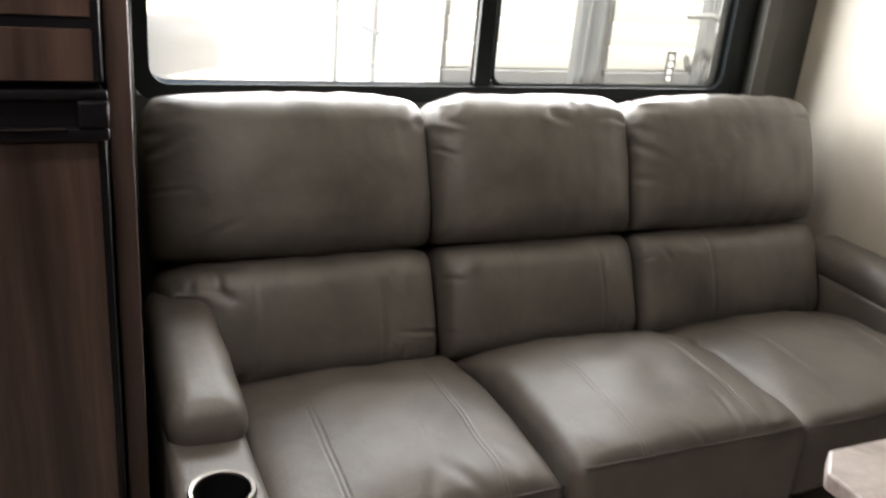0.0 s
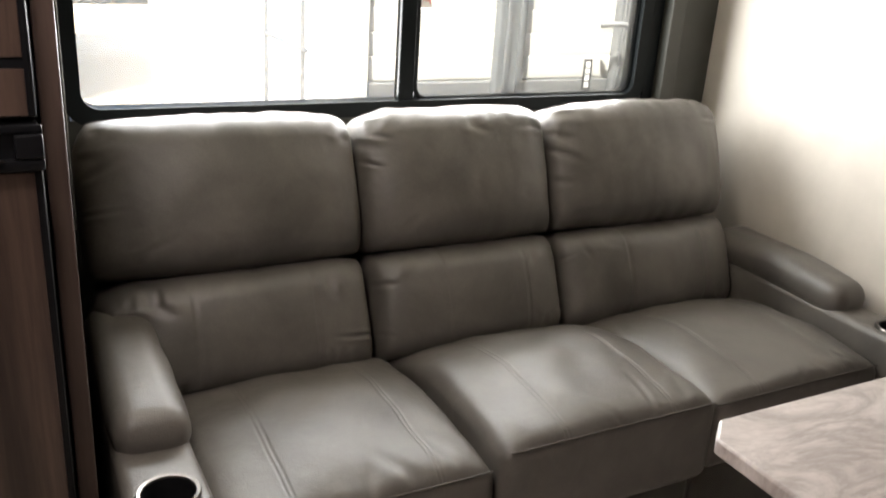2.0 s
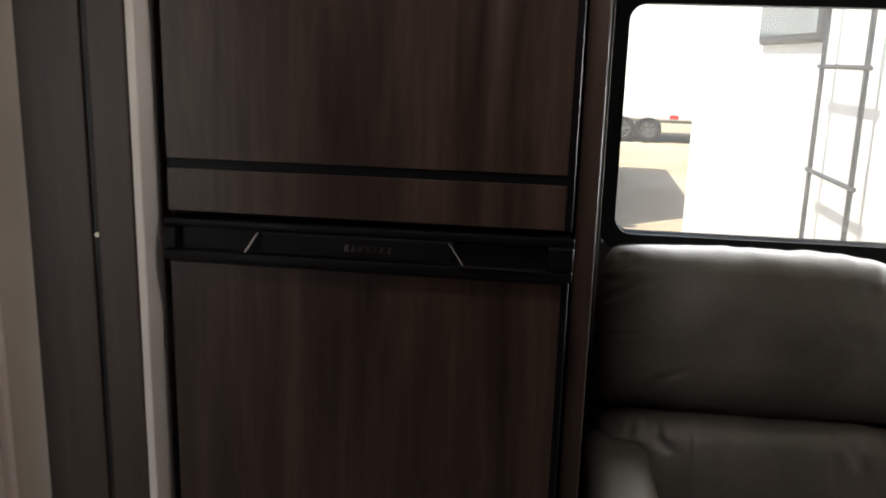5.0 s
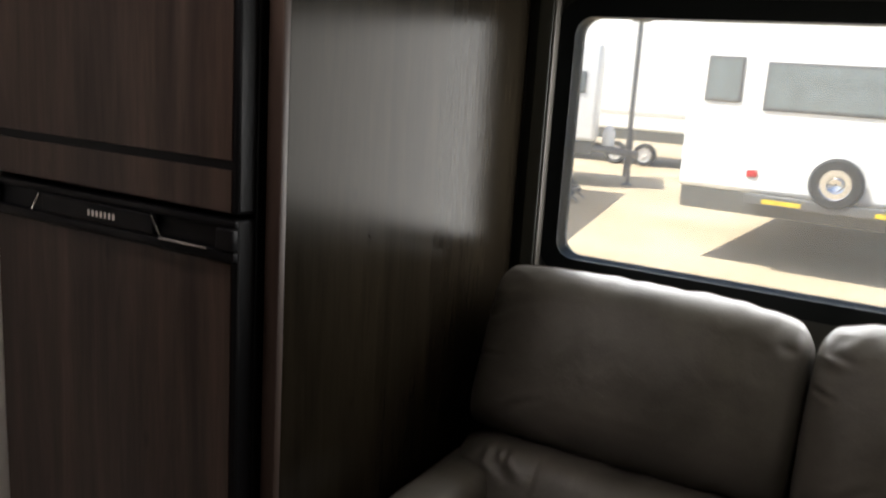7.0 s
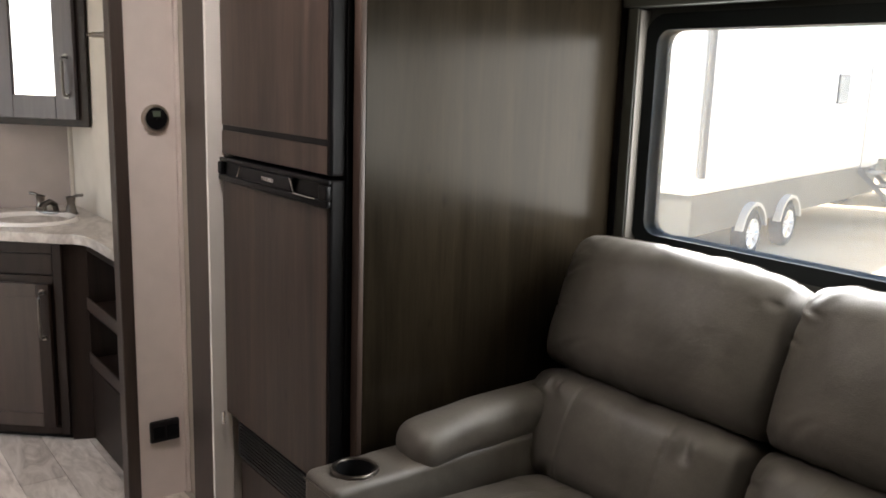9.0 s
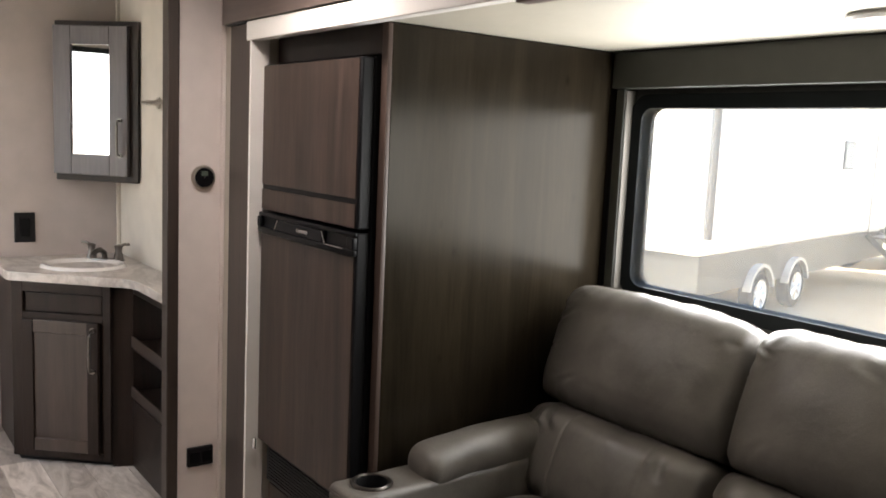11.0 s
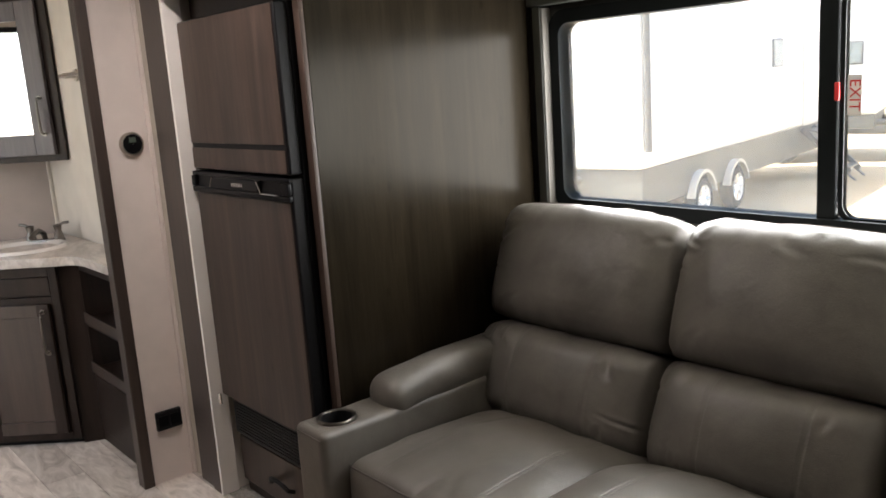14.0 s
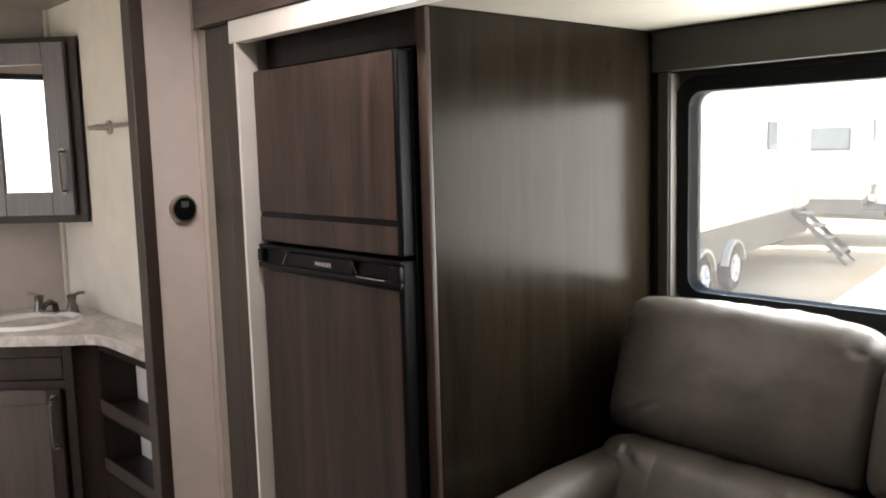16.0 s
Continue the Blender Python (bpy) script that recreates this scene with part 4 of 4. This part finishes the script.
part("display", block(-0.9634, -0.9628, -1.112, -1.088, 1.303, 1.321), LCD, th, "small green-grey display", smooth=False)
ol = thing("floor_outlet", "black outlet box on the partition wall", "outlet", -0.98, -1.10, 0.25)
part("plate", block(-0.984, -0.966, -1.155, -1.055, 0.21, 0.285, 0.006), BLACK, ol)
for k in range(2):
    part("socket", block(-0.9658, -0.962, -1.148 + k * 0.046, -1.108 + k * 0.046, 0.225, 0.268, 0.003), BLACK_GLOSS, ol)
clip = solid("trim_screw", rod(bmesh.new(), (-0.786, -1.032, 1.17), (-0.786, -1.026, 1.17), 0.004), NICKEL, "small chrome screw head in the trim seal", "screw")

# ---------------- slide ceiling ----------------
cs = thing("ceiling_speaker", "round cream speaker grille on the slide-out ceiling", "speaker", 1.02, -0.42, Z_SLIDE)
CM = pose(1.06, -0.30, Z_SLIDE - 0.001, 180)
part("ring", turned(bmesh.new(), [(0.10, 0.0), (0.105, 0.008), (0.098, 0.016), (0.085, 0.014), (0.083, 0.006)], CM, 40), WHITE_TRIM, cs)
part("grille", turned(bmesh.new(), [(0.083, 0.006), (0.05, 0.010), (0.001, 0.011)], CM, 40), plain("grille_cream", (0.55, 0.52, 0.46), 0.6), cs)
# unseen round fittings that go with the added ceiling lamps
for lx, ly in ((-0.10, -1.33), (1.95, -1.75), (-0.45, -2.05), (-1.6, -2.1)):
    cl = thing("unseen_ceiling_light", "small round recessed ceiling light, unseen and added", "ceiling light", lx, ly, Z_CEIL, "cabin ceiling lights")
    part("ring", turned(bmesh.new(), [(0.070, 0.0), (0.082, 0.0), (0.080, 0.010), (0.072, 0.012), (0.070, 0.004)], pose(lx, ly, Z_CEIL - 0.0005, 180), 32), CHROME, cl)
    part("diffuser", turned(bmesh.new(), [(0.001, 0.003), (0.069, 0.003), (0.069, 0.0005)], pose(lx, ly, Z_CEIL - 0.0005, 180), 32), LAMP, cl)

# ---------------- rug ----------------
rug = bmesh.new()
rng = random.Random(5)
RM = Matrix.Translation((-0.10, -1.62, 0)) @ pose(0, 0, 0, 0, 0, 6)
base = bmesh.new()
prism(base, [(0.78 * math.copysign(abs(math.cos(t)) ** 0.35, math.cos(t)), 0.48 * math.copysign(abs(math.sin(t)) ** 0.35, math.sin(t))) for t in [6.28318 * k / 48 for k in range(48)]], 0.001, 0.014)
merge(rug, base, RM)
vs, fs = [], []
for k in range(9000):
    x, y = rng.uniform(-0.79, 0.79), rng.uniform(-0.49, 0.49)
    if (abs(x) / 0.79) ** 6 + (abs(y) / 0.49) ** 6 > 1:
        continue
    a, hgt, lean = rng.uniform(0, 6.28), rng.uniform(0.014, 0.03), rng.uniform(0.004, 0.02)
    wv = Vector((math.cos(a), math.sin(a), 0)) * 0.003
    dv = Vector((math.cos(a + 1.3), math.sin(a + 1.3), 0)) * lean
    p0 = Vector((x, y, 0.012))
    q = [rug.verts.new(RM @ p) for p in (p0 - wv, p0 + wv, p0 + dv + Vector((0, 0, hgt)))]
    rug.faces.new(q)
tagged(new("rug", finish(None, rug, RUG, True)), "beige shaggy rug on the vinyl floor", "rug")

# ---------------- outdoors ----------------
Z_G = -1.0
g = bmesh.new()
bmesh.ops.create_grid(g, x_segments=40, y_segments=40, size=400)
bmesh.ops.translate(g, vec=(0, 0, Z_G), verts=g.verts)
structure("ground", g, GROUND, "bright sandy gravel lot", "ground")


def wheel(parent, x, y, r, m, w=0.2, rim=RV_WHITE):
    tm = m @ pose(x, y, Z_G + r, 90, 0, 0)
    ty = part("wheel", turned(bmesh.new(), [(r * 0.62, -w / 2), (r * 0.9, -w / 2), (r, -w / 3), (r, w / 3), (r * 0.9, w / 2), (r * 0.62, w / 2)], tm, 32), TYRE, parent, "black tyre")
    part("rim", turned(bmesh.new(), [(0.02, w / 2 - 0.02), (r * 0.2, w / 2 - 0.005), (r * 0.24, w / 2 - 0.05), (r * 0.55, w / 2 - 0.05), (r * 0.63, w / 2 + 0.005)], tm, 32), rim, ty)
    for k in range(8):
        a = 6.28318 * k / 8
        b = bmesh.new()
        rod(b, (r * 0.2 * math.cos(a), r * 0.2 * math.sin(a), w / 2 - 0.03), (r * 0.58 * math.cos(a), r * 0.58 * math.sin(a), w / 2 - 0.02), r * 0.07, 8)
        part("spoke", turned_by(b, tm), CHROME if rim is RV_WHITE else rim, ty)


def rv_window(parent, x0, x1, z0, z1, m, y=0.0):
    wd = part("window", turned_by(block(x0, x1, y - 0.03, y + 0.01, z0, z1, 0.02), m), RV_DARK, parent, "dark window frame")
    part("pane", turned_by(block(x0 + 0.04, x1 - 0.04, y - 0.034, y - 0.0305, z0 + 0.04, z1 - 0.04), m), RV_GLASS, wd, "tinted glass, coloured paler for its reflections", smooth=False)
    return wd


def steps(parent, x, m, y=0.0):
    fr_ = bmesh.new()
    for sx in (0.0, 0.7):
        merge(fr_, block(-0.012, 0.012, -0.62, 0.62, -0.05, 0.05, 0.005), pose(x + sx, y - 0.45, Z_G / 2 + 0.08, 43))
        rod(fr_, (x + sx, y - 0.80, Z_G + 0.18), (x + sx, y - 1.0, Z_G), 0.022)
    st = part("step_frame", turned_by(fr_, m), STEEL, parent, "folding entry steps")
    for k in range(4):
        f = (k + 0.6) / 4.2
        yy, zz = y - 0.03 - 0.86 * f, Z_G * f + 0.1
        part("tread", turned_by(block(x, x + 0.7, yy - 0.13, yy + 0.12, zz - 0.015, zz + 0.015, 0.004), m), STEEL, st)


def trailer(name, label, m, length, depth=2.4, top=2.3, low=-0.25):
    """A travel trailer; local x along its near side, near face at local y = 0, body behind it."""
    tr = thing(name, label, "trailer", *m.translation[:2], Z_G, "trailers parked on the lot")
    part("body", turned_by(block(0, length, 0, depth, 0.05, top, 0.08, 3), m), RV_WHITE, tr)
    part("skirt", turned_by(block(0.05, length - 0.05, 0.03, depth - 0.03, low, 0.06, 0.02), m), RV_SKIRT, tr, "dark lower frame")
    return tr


M1 = Matrix.Translation((-5.0, 7.2, 0)) @ pose(0, 0, 0, 0, 0, 101)
t1 = trailer("travel_trailer", "long white travel trailer with tandem wheels and entry steps", M1, 8.25, low=-0.5)
for wx in (1.97, 3.40):
    wheel(t1, wx, 0.05, 0.36, M1)
    arch = turned(bmesh.new(), [(0.41, -0.06), (0.46, -0.06), (0.46, 0.06), (0.41, 0.06)], pose(wx, -0.02, Z_G + 0.37, 90), 28)
    bmesh.ops.bisect_plane(arch, geom=arch.verts[:] + arch.edges[:] + arch.faces[:], plane_co=(wx, 0, Z_G + 0.44), plane_no=(0, 0, 1), clear_inner=True)
    part("fender", turned_by(arch, M1), RV_SIDING, t1, "grey wheel arch")
steps(t1, 7.0, M1)
rv_window(t1, 5.2, 5.75, 1.25, 1.75, M1)
part("entry_door", turned_by(block(7.0, 7.65, -0.025, 0.01, 0.05, 1.95, 0.02), M1), RV_SIDING, t1, "entry door")
part("awning_arm", turned_by(rod(bmesh.new(), (0.06, -0.06, 0.3), (0.06, -0.06, 2.2), 0.05), M1), RV_DARK, t1, "dark awning arm")
t = bmesh.new()
tube(t, [(-0.0, 1.0, -0.1), (-1.1, 1.2, -0.15)], 0.06)
tube(t, [(-0.0, 1.5, -0.1), (-1.1, 1.2, -0.15)], 0.06)
part("hitch", turned_by(t, M1), RV_DARK, t1, "dark tow hitch")
part("jack", turned_by(rod(bmesh.new(), (-1.0, 1.2, Z_G), (-1.0, 1.2, 0.4), 0.05), M1), RV_DARK, t1)

M2 = Matrix.Translation((-2.37, 10.4, 0)) @ pose(0, 0, 0, 0, 0, -2)
t2 = trailer("camper_van", "white camper seen from its rear with a spare wheel", M2, 3.2, 6.0, 2.6)
rv_window(t2, 1.05, 2.95, 1.20, 1.85, M2)
rv_window(t2, 0.25, 0.75, 1.28, 1.90, M2)
part("bumper", turned_by(block(1.0, 3.2, -0.22, -0.02, -0.07, 0.07, 0.02), M2), RV_DARK, t2, "dark rear bumper")
for bx in (1.25, 2.65):
    part("reflector", turned_by(block(bx, bx + 0.5, -0.235, -0.221, -0.04, 0.02, 0.004), M2), YELLOW, t2, "yellow reflector strip")
part("tail_light", turned_by(block(0.95, 1.10, -0.03, 0.0, 0.28, 0.38, 0.02), M2), RED, t2, "red tail light")
SP = M2 @ pose(2.13, -0.14, 0.32, 90, 0, 0)
sp = part("spare_wheel", turned(bmesh.new(), [(0.2, -0.1), (0.31, -0.1), (0.34, -0.05), (0.34, 0.05), (0.31, 0.1), (0.2, 0.1)], SP, 32), TYRE, t2, "black spare tyre")
part("rim", turned(bmesh.new(), [(0.02, 0.06), (0.08, 0.085), (0.12, 0.05), (0.19, 0.05), (0.21, 0.1)], SP, 32), CHROME, sp, "silver rim")

M3 = Matrix.Translation((-9.96, 15.74, 0)) @ pose(0, 0, 0, 0, 0, 18)
t3 = trailer("travel_trailer", "white trailer behind the others with its dark hitch lowered", M3, 4.0)
rv_window(t3, 2.9, 3.7, 1.15, 1.65, M3)
wheel(t3, 2.1, 0.05, 0.34, M3)
t = bmesh.new()
for hy in (0.3, 1.9):
    tube(t, [(3.9, hy, -0.12), (4.85, 1.0, -0.24)], 0.07)
box(t, 4.75, 5.05, 0.88, 1.12, -0.32, -0.16, 0.02)
part("hitch", turned_by(t, M3), RV_DARK, t3, "dark tow hitch")
t = rod(bmesh.new(), (4.85, 1.0, Z_G + 0.03), (4.85, 1.0, 0.35), 0.045)
box(t, 4.72, 4.98, 0.87, 1.13, Z_G, Z_G + 0.04, 0.01)
part("jack", turned_by(t, M3), RV_DARK, t3, "dark hitch jack")
part("gas_bottle", turned_by(turned(bmesh.new(), [(0.001, -0.1), (0.15, -0.08), (0.155, 0.25), (0.09, 0.36), (0.05, 0.40), (0.001, 0.41)], pose(4.3, 1.0, 0), 24), M3), RV_WHITE, t3, "white gas bottle")

pole = thing("utility_pole", "dark utility pole with a box head behind the trailers", "pole", -6.35, 20.1, Z_G)
part("post", rod(bmesh.new(), (-6.35, 20.1, Z_G), (-6.35, 20.1, 3.5), 0.075, 12, 0.06), RV_DARK, pole)
part("head", block(-6.58, -6.12, 19.9, 20.3, 3.0, 3.55, 0.05), RV_DARK, pole, "dark box head")

M5 = Matrix.Translation((-13.0, 23.0, 0)) @ pose(0, 0, 0, 0, 0, 4)
t5 = trailer("travel_trailer", "long white trailer at the far side of the lot", M5, 11.0, 2.4, 3.3, -0.25)
rv_window(t5, 7.3, 8.1, 1.3, 1.9, M5)
rv_window(t5, 3.6, 4.6, 1.3, 1.9, M5)
part("stripe", turned_by(block(0.1, 10.9, -0.012, 0.001, 0.50, 0.62, 0.003), M5), RV_SIDING, t5, "pale grey side stripe")
for wx in (5.2, 6.1):
    wheel(t5, wx, 0.05, 0.34, M5)

M4 = Matrix.Translation((1.0, 24.0, -0.38)) @ pose(0, 0, 0, 0, 0, -2)
t4 = trailer("travel_trailer", "tall white trailer on the sandy lot with a red tail light", M4, 6.8, 2.4, 3.4, -0.02)
part("tail_light", turned_by(block(2.40, 2.66, -0.03, 0.0, 0.10, 0.22, 0.02), M4), RED, t4, "red tail light")
for wx in (1.05, 1.80):
    wheel(t4, wx, 0.1, 0.4, M4 @ Matrix.Translation((0, 0, 0.38)), 0.2, RV_DARK)

# close neighbour: white rear with ladder, ribbed siding on its long side
NX, NY = 1.03, 0.46
nb = thing("neighbour_trailer", "trailer with ribbed cream siding and white rear close by", "trailer", 3.0, 1.7, Z_G)
part("rear_wall", block(NX, NX + 0.06, NY + 0.02, NY + 4.3, -0.2, 2.4, 0.02), RV_WHITE, nb, "white rear wall")
part("core", block(NX + 0.061, 8.0, NY + 0.04, NY + 4.3, -0.2, 2.4), RV_WHITE, nb, smooth=False)
part("corner_trim", block(NX - 0.004, NX + 0.055, NY - 0.018, NY + 0.018, -0.2, 2.4, 0.006), RV_SIDING, nb)
zz = 0.985
k = 0
while zz < 2.35:
    part("siding_board", turned_by(pillow(3.45, 0.015, 0.0445, 0.005, (2, 1, 8), (0, 0.007, 0)), pose(NX + 0.06 + 3.45, NY + 0.024, zz + 0.0425, 4)), RV_SIDING, nb, smooth=True)
    zz += 0.085
part("lower_band", block(NX + 0.06, 8.0, NY - 0.002, NY + 0.039, -0.2, 0.98, 0.006), RV_DARK, nb, "dark lower band")
for ax_, wid in ((1.592, 0.120), (2.145, 0.050)):
    aa = part("awning_arm", block(ax_, ax_ + wid, NY - 0.045, NY - 0.001, 0.2, 2.05, 0.008), RV_ARM, nb, "grey ribbed awning arm")
    for q in (0.22, 0.68):
        part("rib", block(ax_ + wid * q, ax_ + wid * (q + 0.16), NY - 0.058, NY - 0.0455, 0.2, 2.05, 0.004), RV_ARM, aa)
# out of view; depth chosen so its shadow falls across the upper siding
part("awning", block(NX + 0.01, 7.5, NY - 0.215, NY - 0.001, 2.06, 2.16, 0.03), RV_ARM, nb, "unseen rolled grey awning, added to shade the top boards")
lb = part("sticker", block(2.025, 2.062, NY - 0.006, NY - 0.001, 0.94, 1.06), BLACK, nb, "small black sticker with a white border", smooth=False)
for q in range(4):
    part("print_bar", block(2.033, 2.054, NY - 0.0075, NY - 0.0062, 0.948 + q * 0.027, 0.968 + q * 0.027), LABEL_WHITE, lb, smooth=False)
part("door_panel", block(2.20, 2.8, NY - 0.03, NY - 0.001, 0.3, 2.15, 0.02), RV_WHITE, nb, "white entry door")
rv_window(nb, 2.26, 2.62, 1.35, 1.95, Matrix.Translation((0, NY - 0.035, 0)))
t = bmesh.new()
tube(t, [(2.04, NY - 0.06, 1.20), (2.10, NY - 0.12, 1.21), (2.19, NY - 0.14, 1.18), (2.26, NY - 0.14, 1.08)], 0.012)
part("grab_handle", t, RV_DARK, nb, "dark grab handle")
part("latch", block(2.17, 2.23, NY - 0.055, NY - 0.031, 1.04, 1.14, 0.012), RV_DARK, nb)
rv_window(nb, 0, 1.1, 1.555, 1.98, Matrix.Translation((NX, NY + 2.15, 0)) @ pose(0, 0, 0, 0, 0, -90))
for ly in (0.79, 1.28):
    t = bmesh.new()
    rod(t, (NX - 0.07, ly, 0.2), (NX - 0.07, ly, 2.4), 0.010)
    part("ladder_rail", t, STEEL, nb, "steel ladder rail")
for k in range(6):
    z = 0.235 + k * 0.408
    t = bmesh.new()
    rod(t, (NX - 0.07, 0.755, z), (NX - 0.07, 1.325, z), 0.009)
    part("ladder_rung", t, STEEL, nb)

# ---------------- vinyl planks of the bathroom and cabin floor ----------------
floor_ob = bpy.data.objects["floor"]
meshes = {}
row = 0
y = Y_BACK
while y < Y_MAIN - 0.005:
    y1 = min(y + 0.152, Y_MAIN)
    x = -2.33 - (row * 0.37) % 0.9
    while x < 5.2:
        xa, xb = max(x, -2.33), min(x + 0.92, 5.2)
        if xb - xa > 0.02:
            ob = new("plank", finish(None, block(xa + 0.0008, xb - 0.0008, y + 0.0008, y1 - 0.0008, -0.0058, 0.0, 0.0008, 1), FLOOR, False))
            ob.parent = floor_ob
        x += 0.92
    y += 0.152
    row += 1
